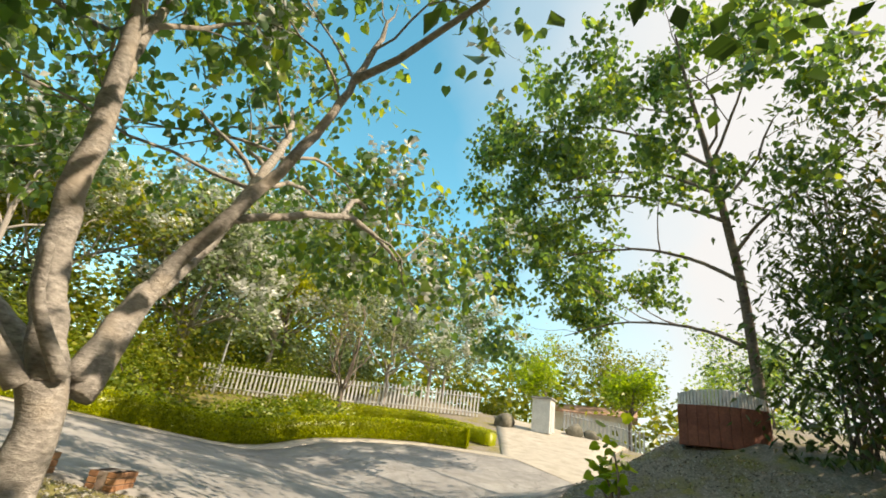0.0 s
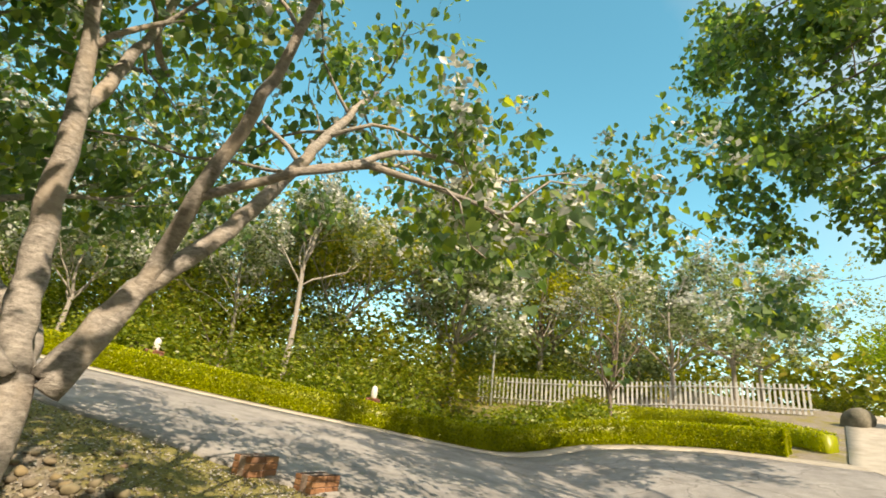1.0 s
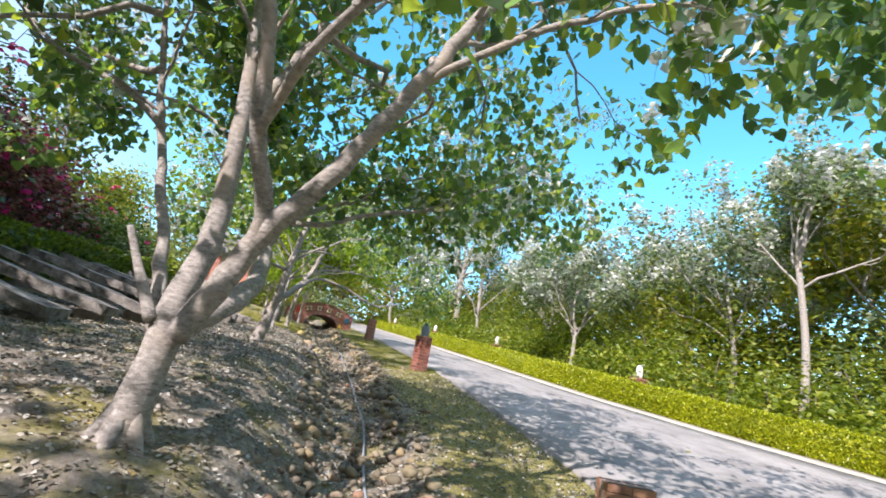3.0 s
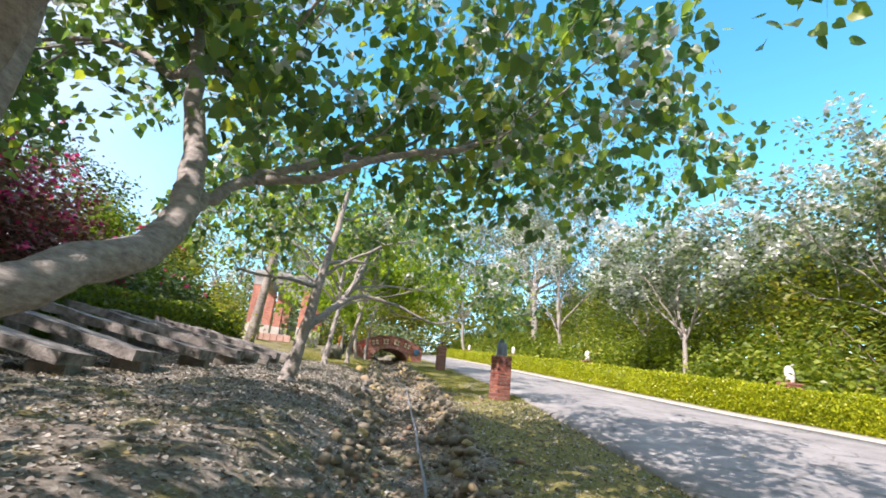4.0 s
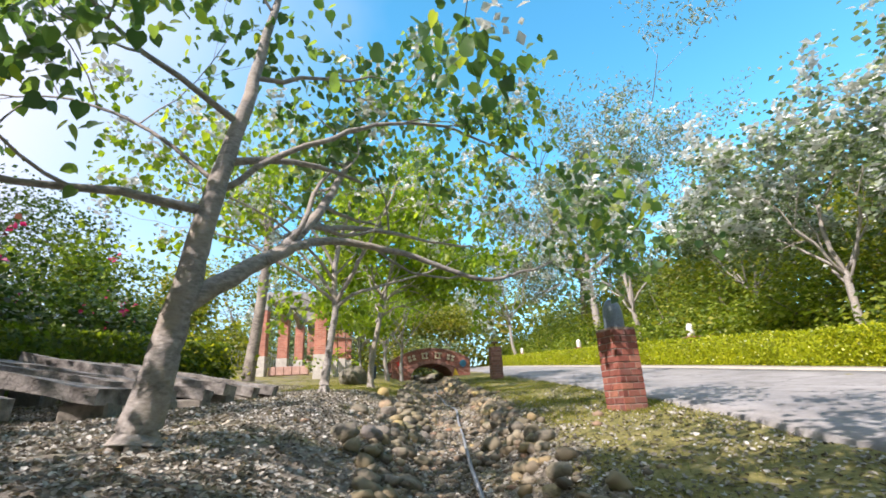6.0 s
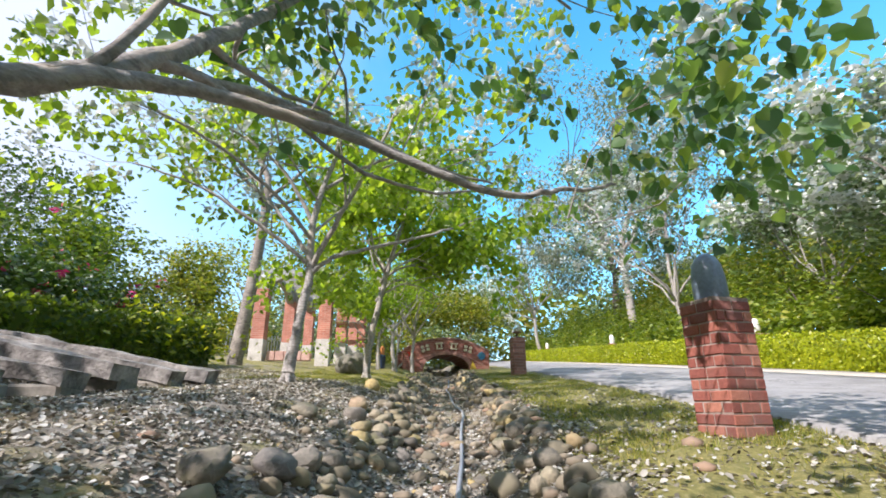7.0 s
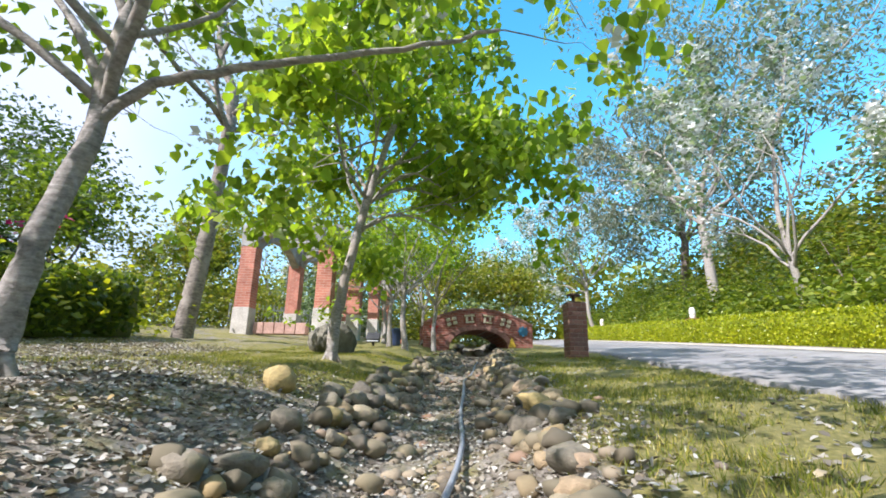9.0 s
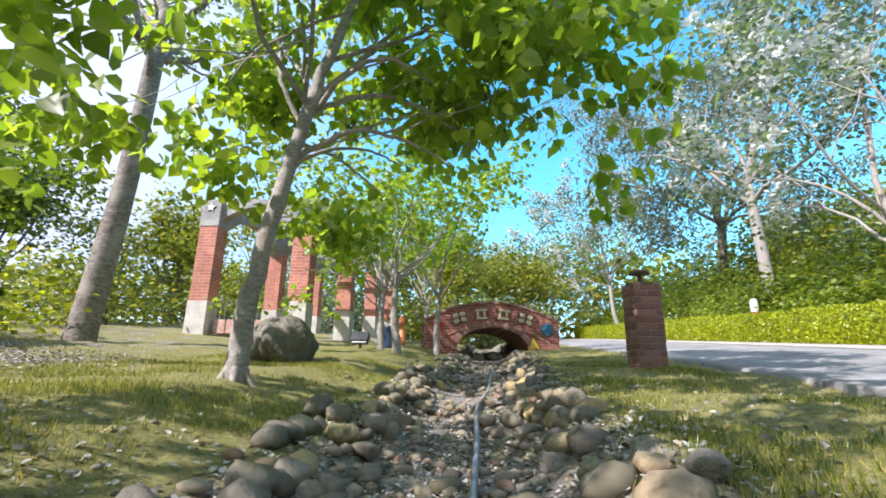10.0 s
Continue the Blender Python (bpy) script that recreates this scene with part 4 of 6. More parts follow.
# ---- pergola ----
def pergola():
    rows_y = [18.7, 22.4, 26.1, 29.8]
    xl, xr = -5.35, -3.2
    h = 2.5

    def floor_at(y):
        return 0.80 + float(hill((xl + xr) / 2, y))

    root = thing("pergola", pose((xl + xr) / 2, rows_y[0], floor_at(rows_y[0])), "red brick pergola with arched concrete beams and slats", "pergola")
    for j, y in enumerate(rows_y):
        z0 = floor_at(y)
        for x in (xl, xr):
            zb = ground_at(x, y) - 0.1
            bm = box(bmesh.new(), (0.45, 0.45, z0 + 0.55 - zb), (x, y, (z0 + 0.55 + zb) / 2), bevel=0.01)
            part("plinth", bm, PLASTER, root, "pale rendered column base")
            bm = box(bmesh.new(), (0.42, 0.42, h - 0.55), (x, y, z0 + 0.55 + (h - 0.55) / 2 - 0.003), bevel=0.008)
            col = part("column", bm, COLUMN_TILE, root, "salmon red brick column")
            bm = box(bmesh.new(), (0.45, 0.45, 0.62), (x, y, z0 + h + 0.03), bevel=0.012)
            part("capital", bm, CONCRETE, root)
            star = [(0.11 * (1 if k % 2 == 0 else 0.45) * math.cos(math.pi / 2 + k * math.pi / 5), 0.11 * (1 if k % 2 == 0 else 0.45) * math.sin(math.pi / 2 + k * math.pi / 5)) for k in range(10)]
            if j == 0:
                bm = extrude_outline(star, 0.03)
                bm.transform(pose(x, y - 0.235, z0 + h + 0.16))
                part("star_relief", bm, WHITE_PAINT, root, "white star on the capital")
        # arched cross beam
        span = xr - xl - 0.45
        up = [((k / 20 - 0.5) * span, 0.30) for k in range(21)]
        low = [((0.5 - k / 20) * span, -0.10 + 0.30 * (1 - (2 * abs(0.5 - k / 20)) ** 2.2)) for k in range(21)]
        bm = arch_beam(up, low, 0.26)
        bm.transform(pose((xl + xr) / 2, y, z0 + h))
        part("arched_beam", bm, CONCRETE, root)
    for x in (xl, xr):
        for y0, y1 in zip(rows_y, rows_y[1:]):
            span = y1 - y0 - 0.45
            up = [((k / 20 - 0.5) * span, 0.33) for k in range(21)]
            low = [((0.5 - k / 20) * span, -0.35 + 0.55 * (1 - (2 * abs(0.5 - k / 20)) ** 2.4)) for k in range(21)]
            bm = arch_beam(up, low, 0.26)
            rise = math.degrees(math.atan2(floor_at(y1) - floor_at(y0), y1 - y0))
            bm.transform(pose(x, (y0 + y1) / 2, (floor_at(y0) + floor_at(y1)) / 2 + h) @ pose(0, 0, 0, rise, 0, 0) @ pose(0, 0, 0, 0, 0, 90))
            part("side_beam", bm, CONCRETE, root)
    y = rows_y[0] + 0.2
    slat = bmesh.new()
    box(slat, (xr - xl + 0.7, 0.09, 0.13), bevel=0.006)
    me = bpy.data.meshes.new("slat")
    slat.to_mesh(me)
    slat.free()
    while y < rows_y[-1]:
        ob = put("slat", me, CONCRETE, root)
        ob.matrix_basis = pose((xl + xr) / 2, y, floor_at(y) + h + 0.41)
        y += 0.55
    x = xl + 0.45
    while x < xr - 0.35:
        part("step_block", box(bmesh.new(), (0.27, 0.3, 0.30), (x, rows_y[0] + 0.1, floor_at(rows_y[0]) + 0.02), bevel=0.012), ROOF_RED, root, "pinkish stone block")
        x += 0.285


pergola()


# ---- trees on the lawn ----

def forked_tree():
    """The many-stemmed tree that the path swings round."""
    rng = np.random.default_rng(11)
    base = np.array([-2.46, -2.38, ground_at(-2.46, -2.38)])
    wood, tips = [], []

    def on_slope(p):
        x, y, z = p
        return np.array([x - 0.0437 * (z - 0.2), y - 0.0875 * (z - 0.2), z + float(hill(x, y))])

    def limb(points, radii, twig=0.95, start=0.45, count=6, level=1):
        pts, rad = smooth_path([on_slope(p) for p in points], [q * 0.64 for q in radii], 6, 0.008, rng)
        wood.append((pts, rad))
        n = len(pts)
        rad[-3:] *= (0.7, 0.45, 0.2)
        for k in range(count):
            j = int(n * (start + (1 - start) * (k + 0.6) / count))
            j = min(j, n - 1)
            d = pts[min(j + 1, n - 1)] - pts[max(j - 1, 0)]
            d /= np.linalg.norm(d)
            side = rng.normal(0, 1, 3)
            side -= (side @ d) * d
            side /= np.linalg.norm(side)
            branch_out(rng, pts[j], d * 0.6 + side * 0.8 + np.array([0, 0, 0.1]), twig * rng.uniform(0.8, 1.2), rad[j] * 0.5, level, wood, tips, 5, 0.03, (3, 3, 3), 0.65, 0.25)

    crotch = base + (0.05, 0.06, 0.62)
    wood.append(smooth_path([base + (-0.04, 0, -0.2), base + (0, 0, 0.08), base + (0.04, 0, 0.42), crotch], [0.15, 0.115, 0.095, 0.11]))
    for k in range(6):
        a = k * 1.05 + 0.3
        wood.append(smooth_path([base + (0.05 * math.cos(a), 0.05 * math.sin(a), 0.14), base + (0.13 * math.cos(a), 0.13 * math.sin(a), 0.0), base + (0.22 * math.cos(a), 0.22 * math.sin(a), -0.09)], [0.06, 0.04, 0.015], 3))
    c = crotch - (0, 0, float(hill(base[0], base[1])))
    # thin stem on the bank side
    limb([c + (-0.05, 0.12, -0.05), (-2.68, -1.6, 1.45), (-2.9, -1.3, 2.08), (-3.1, -1.15, 2.8), (-3.25, -1.1, 3.6), (-3.4, -1.1, 4.4)], [0.085, 0.065, 0.055, 0.042, 0.03, 0.02], count=7)
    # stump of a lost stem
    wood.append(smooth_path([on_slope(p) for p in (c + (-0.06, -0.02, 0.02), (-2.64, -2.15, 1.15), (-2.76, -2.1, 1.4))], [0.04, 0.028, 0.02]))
    # tall middle stem and its fork
    limb([c + (0, 0.04, -0.02), (-2.30, -2.0, 1.5), (-2.33, -1.86, 2.37), (-2.42, -1.7, 3.2), (-2.5, -1.5, 4.3)], [0.14, 0.12, 0.095, 0.06, 0.035], start=0.6, count=7)
    limb([(-2.33, -1.86, 2.3), (-2.08, -1.75, 2.9), (-1.9, -1.7, 3.5), (-1.7, -1.6, 4.4)], [0.085, 0.065, 0.05, 0.03], count=6)
    # dark stem toward the bend
    limb([c + (0.1, -0.1, -0.05), (-2.01, -2.47, 1.48), (-2.12, -2.68, 2.0), (-2.2, -2.95, 2.7), (-2.24, -3.1, 3.4), (-2.25, -3.2, 4.3)], [0.11, 0.09, 0.078, 0.06, 0.045, 0.025], start=0.7, count=5)
    limb([(-2.12, -2.68, 2.0), (-1.79, -3.43, 2.49), (-1.2, -3.95, 2.66), (-0.5, -4.4, 2.78), (0.3, -4.9, 2.8)], [0.05, 0.042, 0.034, 0.025, 0.012], start=0.4, count=8, twig=0.75)
    limb([(-1.79, -3.43, 2.49), (-1.2, -3.6, 2.95), (-0.4, -3.9, 3.3), (0.5, -4.3, 3.6), (1.4, -4.8, 3.8)], [0.042, 0.036, 0.028, 0.02, 0.01], start=0.35, count=8, twig=0.8)
    # big limb that leans out over the lawn
    limb([c + (0.12, -0.05, 0.0), (-2.03, -2.45, 1.40), (-1.62, -2.62, 1.98), (-1.25, -2.72, 2.62), (-0.94, -2.8, 3.2), (-0.5, -2.8, 3.8), (0.1, -2.7, 4.4)], [0.13, 0.11, 0.095, 0.082, 0.07, 0.05, 0.03], start=0.5, count=9)
    # stem on the lawn side and the level limb that grows from it
    limb([c + (0.08, 0.1, 0.0), (-2.05, -1.85, 1.08), (-1.98, -1.35, 1.3), (-2.04, -0.95, 1.75), (-2.28, -0.5, 2.55), (-2.42, -0.2, 3.2), (-2.5, 0.1, 4.0)], [0.125, 0.118, 0.112, 0.10, 0.075, 0.05, 0.025], start=0.7, count=8, twig=0.9)
    limb([(-2.0, -1.15, 1.46), (-1.94, -0.8, 1.68), (-1.84, -0.48, 1.88), (-1.54, -0.09, 2.17), (-1.1, 0.28, 2.45), (-0.51, 0.73, 2.72), (0.11, 1.11, 2.86)], [0.062, 0.056, 0.05, 0.042, 0.03, 0.02, 0.012], start=0.45, count=12, twig=0.85)
    limb([(-0.51, 0.73, 2.72), (0.2, 0.8, 3.0), (1.0, 1.0, 3.1), (1.8, 1.3, 3.0)], [0.024, 0.02, 0.014, 0.008], start=0.2, count=7, twig=0.9)
    limb([(-1.1, 0.28, 2.45), (-0.4, 0.3, 2.95), (0.5, 0.5, 3.3), (1.3, 0.8, 3.4)], [0.024, 0.02, 0.014, 0.008], start=0.2, count=6, twig=0.9)
    limb([(-1.25, -2.72, 2.62), (-0.6, -3.0, 3.1), (0.3, -3.3, 3.5), (1.3, -3.6, 3.8), (2.2, -3.9, 4.0)], [0.045, 0.038, 0.03, 0.02, 0.01], start=0.3, count=9, twig=1.0)
    # crown over the stream and the lawn
    for p, d in (((-0.94, -2.8, 3.2), (0.5, 1.0, 0.3)), ((-1.9, -1.7, 3.5), (0.4, 1.2, 0.3)), ((-2.5, -1.5, 4.0), (-0.4, 1.0, 0.3)), ((-3.2, -1.1, 3.3), (-1.0, 0.5, 0.3)), ((-1.25, -2.72, 2.62), (0.9, 0.9, 0.4)), ((-2.24, -3.1, 3.4), (-0.9, -0.8, 0.4)), ((-2.95, -1.25, 2.3), (-0.9, -0.6, 0.5)), ((-1.9, -1.7, 3.3), (0.9, 1.0, 0.1)), ((-1.1, 0.28, 2.45), (1.0, 0.3, 0.5)), ((-1.84, -0.48, 1.88), (0.9, 0.6, 0.8)), ((-2.28, -0.5, 2.55), (-0.7, 0.7, 0.1)), ((-2.28, -0.5, 2.55), (0.3, 1.0, 0.5)), ((-0.51, 0.73, 2.72), (1.2, -0.1, 0.3)), ((-0.51, 0.73, 2.72), (0.5, 1.0, 0.3)), ((-0.5, -2.8, 3.8), (0.8, 0.6, 0.1)), ((-3.1, -1.15, 2.8), (-0.6, 1.0, 0.1)), ((0.3, -4.9, 2.8), (0.8, -0.8, 0.3)), ((1.4, -4.8, 3.8), (0.8, -0.6, 0.0)), ((0.5, -4.3, 3.6), (0.5, -1.0, 0.0)), ((-0.5, -4.4, 2.78), (0.3, -1.0, 0.5)), ((1.3, -3.6, 3.8), (0.7, -0.9, 0.0))):
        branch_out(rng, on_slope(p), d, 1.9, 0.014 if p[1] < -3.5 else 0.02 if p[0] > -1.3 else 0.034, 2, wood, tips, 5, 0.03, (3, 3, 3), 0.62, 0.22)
    tips = [t for t in tips if rng.random() < (0.55 if t[0][1] < -2.7 and t[0][2] - float(hill(t[0][0], t[0][1])) < 2.9 else 0.95)]
    keep = [t for t in tips if t[0][2] - float(hill(t[0][0], t[0][1])) > (1.75 if t[0][1] < -2.6 else 1.95) and (t[0][1] < -3.5 or clear_of_bed(t[0]))]
    # the crown is thickest over the bank
    keep += [t for t in keep if t[0][0] < -0.8 and t[0][1] > -1.2]
    wood = [w for w in wood if w[1][0] > 0.014 or w[0][-1][1] < -3.5 or clear_of_bed(w[0][-1])]
    return finish_tree("shade_tree", base, wood, keep, rng, BARK, LEAF, 0.085, 8, BROAD, "many-stemmed shade tree with mottled grey bark and broad leaves", 0.12, 0.19, 0.9)


forked_tree()


def lawn_tree(base, seed, stem, limbs_, leaf_mat, label, leaf=0.15, per_tip=5, splits=(3, 3, 3), twig=1.3, low=1.4, name="lawn_tree", group="trees on the lawn", bark=None, form=MID, blossom=0.0):
    """A lawn tree given by its stem and main limbs."""
    rng = np.random.default_rng(seed)
    base = np.array([base[0], base[1], ground_at(*base)])
    wood, tips = [], []
    pts, rad = smooth_path([base + (0, 0, -0.15)] + [base + np.array(p) for p, r in stem], [stem[0][1] * 1.5] + [r for p, r in stem], 6, 0.006, rng)
    wood.append((pts, rad))
    for a in np.linspace(0, 6.28, 6)[:-1]:
        wood.append(smooth_path([base + (0.03 * math.cos(a), 0.03 * math.sin(a), 0.1), base + (0.09 * math.cos(a), 0.09 * math.sin(a), 0.0), base + (0.17 * math.cos(a), 0.17 * math.sin(a), -0.07)], [stem[0][1] * 0.5, stem[0][1] * 0.35, 0.01], 3))
    for k in range(int(len(pts) * 0.6), len(pts), 3):
        side = rng.normal(0, 1, 3)
        side[2] = abs(side[2]) * 0.4 + 0.25
        branch_out(rng, pts[k], side, twig * rng.uniform(0.8, 1.2), rad[k] * 0.5, 2, wood, tips, 5, 0.06, splits, 0.62, 0.2)
    for path, r0, r1 in limbs_:
        p, r = smooth_path([base + np.array(q) for q in path], list(np.linspace(r0, r1, len(path))), 6, 0.006, rng)
        wood.append((p, r))
        for k in range(int(len(p) * 0.4), len(p), 3):
            side = rng.normal(0, 1, 3)
            branch_out(rng, p[k], side + 1.2 * (p[k] - p[k - 1]) / np.linalg.norm(p[k] - p[k - 1]), twig * 0.9 * rng.uniform(0.8, 1.2), r[k] * 0.55, 2 if twig > 1.32 else 1, wood, tips, 5, 0.04, splits, 0.62, 0.2)
    keep = [t for t in tips if t[0][2] > base[2] + low and clear_of_bed(t[0])]
    wood = [w for w in wood if w[1][0] > 0.014 or (clear_of_bed(w[0][-1]) and w[0][-1][2] > base[2] + low - 0.1)]
    return finish_tree(name, base, wood, keep, rng, bark or BARK, leaf_mat, leaf, per_tip, form, label, blossom, 0.17, 0.9, group)


lawn_tree((-1.89, 3.31), 21, [((0, 0, 0.05), 0.115), ((0.06, 0.0, 0.4), 0.088), ((0.13, 0.02, 0.85), 0.08), ((0.22, 0.1, 1.6), 0.06), ((0.32, 0.2, 2.3), 0.046), ((0.45, 0.3, 3.4), 0.022)],
          [([(0.12, 0.02, 0.74), (0.36, 0.25, 1.0), (0.55, 0.6, 1.3), (0.75, 1.0, 1.8), (0.9, 1.4, 2.4), (1.1, 1.8, 3.1)], 0.065, 0.02),
           ([(0.46, 0.38, 1.12), (0.7, 0.7, 1.36), (1.0, 0.95, 1.44), (1.52, 1.16, 1.38), (2.1, 1.26, 1.2), (2.5, 1.45, 1.3), (2.95, 1.75, 1.5)], 0.040, 0.009),
           ([(1.95, 1.24, 1.24), (2.3, 1.2, 1.1), (2.55, 1.35, 1.08), (2.75, 1.5, 1.1)], 0.014, 0.006),
           ([(0.66, 0.85, 1.55), (1.2, 1.6, 1.8), (1.8, 2.5, 2.0), (2.4, 3.0, 2.1)], 0.028, 0.01),
           ([(0.2, 0.12, 1.5), (0.7, 0.3, 1.95), (1.3, 0.6, 2.35), (1.9, 0.9, 2.5), (2.6, 1.3, 2.4)], 0.024, 0.008),
           ([(0.2, 0.12, 1.55), (-0.3, 0.2, 2.0), (-0.9, 0.3, 2.3), (-1.5, 0.4, 2.4)], 0.017, 0.006)],
          LEAF, "slender forked tree with grey bark on the gravelly lawn", 0.075, 9, (3, 3, 2), 1.1, 1.28, form=BROAD, blossom=0.10)
lawn_tree((-1.62, 8.23), 22, [((0, 0, 0.05), 0.08), ((0.05, 0, 0.6), 0.06), ((0.12, 0.1, 1.35), 0.054), ((0.1, 0.2, 2.2), 0.042), ((0.3, 0.4, 3.3), 0.03), ((0.3, 0.5, 4.2), 0.015)],
          [([(0.12, 0.1, 1.3), (0.4, 0.1, 1.55), (1.0, 0.2, 1.75), (1.7, 0.4, 2.0), (2.3, 0.6, 2.3)], 0.035, 0.012),
           ([(0.12, 0.12, 1.4), (0.5, -0.2, 2.0), (0.9, -0.4, 2.7), (1.2, -0.5, 3.4)], 0.04, 0.015),
           ([(0.1, 0.12, 1.45), (-0.5, -0.1, 1.9), (-1.2, -0.3, 2.3), (-1.9, -0.5, 2.5)], 0.03, 0.01),
           ([(0.1, 0.2, 2.0), (-0.3, 0.1, 2.7), (-0.9, 0.0, 3.2), (-1.6, -0.1, 3.5)], 0.03, 0.01),
           ([(0.2, 0.3, 2.6), (0.9, 0.4, 3.1), (1.7, 0.4, 3.3), (2.6, 0.4, 3.3)], 0.028, 0.01),
           ([(0.12, 0.1, 1.5), (-0.3, 0.2, 2.1), (-0.8, 0.2, 2.6), (-1.3, 0.1, 2.9)], 0.03, 0.01),
           ([(0.1, 0.15, 1.8), (-0.3, -0.6, 2.2), (-0.9, -1.3, 2.5), (-1.6, -1.9, 2.6)], 0.028, 0.01)],
          LEAF_LUSH, "lawn tree with a pale grey stem and spreading branches", 0.088, 8, (2, 2, 3), 1.4, 2.15, blossom=0.3)
lawn_tree((-1.08, 11.85), 23, [((0, 0, 0.05), 0.075), ((0.05, 0, 0.7), 0.064), ((0.2, 0.0, 1.5), 0.056), ((0.37, 0.03, 2.3), 0.047), ((0.64, 0.1, 3.3), 0.035), ((0.9, 0.2, 4.6), 0.018)],
          [([(0.22, 0.06, 1.6), (0.6, 0.1, 1.85), (0.96, 0.2, 1.85), (1.38, 0.3, 1.65)], 0.026, 0.008),
           ([(0.3, 0.05, 2.0), (0.72, 0.3, 2.3), (1.2, 0.6, 2.3), (1.62, 0.8, 2.0)], 0.026, 0.008),
           ([(0.24, 0.04, 1.7), (0.1, 0.6, 2.0), (0.2, 1.3, 2.2), (0.48, 1.9, 2.1)], 0.024, 0.008),
           ([(0.2, 0.15, 1.9), (0.6, -0.1, 2.2), (0.9, -0.1, 2.35), (1.26, 0.1, 2.25)], 0.026, 0.008),
           ([(0.26, 0.2, 2.2), (0.66, 0.4, 2.8), (0.96, 0.5, 3.2), (1.32, 0.6, 3.3)], 0.026, 0.008),
           ([(0.2, 0.15, 1.9), (0.4, -0.3, 2.3), (0.54, -0.8, 2.5), (0.66, -1.2, 2.5)], 0.022, 0.008),
           ([(0.12, 0.1, 1.5), (0.3, 0.5, 1.9), (0.54, 1.1, 2.2), (0.72, 1.6, 2.3)], 0.022, 0.008),
           ([(0.2, 0.15, 1.9), (0.0, 0.1, 2.4), (-0.1, 0.3, 2.8), (-0.2, 0.5, 3.2)], 0.022, 0.008),
           ([(0.4, 0.3, 3.0), (0.78, 0.3, 3.7), (1.08, 0.4, 4.2)], 0.028, 0.01),
           ([(0.26, 0.2, 2.2), (0.0, 0.5, 2.7), (-0.3, 0.8, 3.1)], 0.03, 0.012)],
          LEAF_LUSH, "leafy young tree with dense bright green foliage", 0.115, 12, (3, 2, 2), 1.33, 1.45)
# young stems behind, beside the bridge
for k, (x, y, h) in enumerate([(-0.75, 16.6, 4.2), (-1.35, 18.4, 4.6), (-0.25, 18.9, 4.4), (-1.9, 21.0, 5.0), (-0.9, 23.5, 5.0)]):
    grown_tree("young_tree", (x, y, ground_at(x, y)), h, 1.25, 0.065, 60 + k, BARK, LEAF_LUSH, "slim multi-branched young tree near the footbridge", (0.05 * (k % 3 - 1), 0.05), 0.09, 15, 2, 6, MID, 0, 0.2, 0.7, 1.7, "young trees by the bridge", (2, 2, 2))
# tall rough-barked tree by the pergola
grown_tree("tall_tree", (-4.55, 14.63, ground_at(-4.55, 14.63)), 9.0, 4.4, 0.165, 71, BARK_ROUGH, LEAF_PALE, "tall tree with rough brown bark beside the pergola", (0.08, -0.03), 0.13, 8, 2, 6, FOLDED, 0, 0.3, 0.9, 2.6)

# ---- trees behind the hedge ----
for k, (x, y, h, fork, r, lean) in enumerate([(10.49, 2.39, 8.0, 4.4, 0.10, (0.01, 0.02)), (8.6, 9.0, 5.0, 1.7, 0.085, (0.04, 0.02)), (8.85, 18.0, 10.0, 2.0, 0.11, (-0.05, 0.0)), (10.6, 13.8, 5.6, 1.8, 0.08, (0.0, 0.0)), (8.0, 33.0, 8.5, 3.2, 0.12, (-0.12, 0.0)), (11.8, 5.4, 6.6, 2.4, 0.09, (0.05, 0.0))]):
    grown_tree("blossoming_tree", (x, y, ground_at(x, y)), h, fork, r, 80 + k, BARK_PALE, LEAF_PALE, "pale-barked tree in white blossom behind the hedge", lean, 0.15, 12, 2, 7, FOLDED, 0.6, 0.28, 0.8 if k not in (0, 2) else 0.5, None if k != 2 else 3.2, "blossoming trees behind the hedge", (3, 3, 3))
grown_tree("feathery_tree", (10.25, 24.5, ground_at(10.25, 24.5)), 15.0, 5.0, 0.2, 95, BARK_PALE, LEAF_GREY, "very tall feathery grey-green tree with a thick trunk", (-0.05, -0.02), 0.26, 15, 3, 7, LONG, 0, 0.42, 0.7, 4.6, "", (3, 3, 3), 0.02, 0.6)
grown_tree("feathery_tree", (12.5, 31.0, ground_at(12.5, 31)), 15.5, 5.0, 0.26, 96, BARK_DARK, LEAF_GREY, "very tall feathery grey-green tree behind the hedge", (0.0, 0.0), 0.28, 12, 3, 7, LONG, 0, 0.45, 0.7, 4.8, "", (3, 3, 3), 0.02, 0.6)

# woodland thicket behind the hedge
rng = np.random.default_rng(40)
k = 0
for y in np.arange(-7.5, 44, 2.1):
    hxx = float(lerp(y, HEDGE_Y, HEDGE_X))
    for row, (off, rz, mat_) in enumerate([(2.0, 1.25, LEAF_THICKET), (4.0, 2.5, LEAF_WOOD if k % 3 else LEAF_THICKET), (7.0, 3.8, LEAF_WOOD if (k % 5) else LEAF_PALE)]):
        if y < -2.5 and row:
            off += 5.5
            rz *= 0.6
        if y < -2.5 and row == 0:
            rz = 0.7
        x = hxx + off + rng.uniform(-0.4, 0.4) + (0.6 if row == 0 else 0)
        yy = y + rng.uniform(-0.5, 0.5)
        shrub("thicket_shrub", (x, yy, ground_at(x, yy)), (1.5 + 0.3 * row, 1.5 + 0.3 * row, rz * rng.uniform(0.8, 1.2)), 400 + k, mat_, "dense yellow-green thicket shrub behind the hedge", 2150, 0.145 + 0.04 * row, FOLDED if row != 1 else LONG, 44, 6, group="thicket behind the hedge")
        k += 1
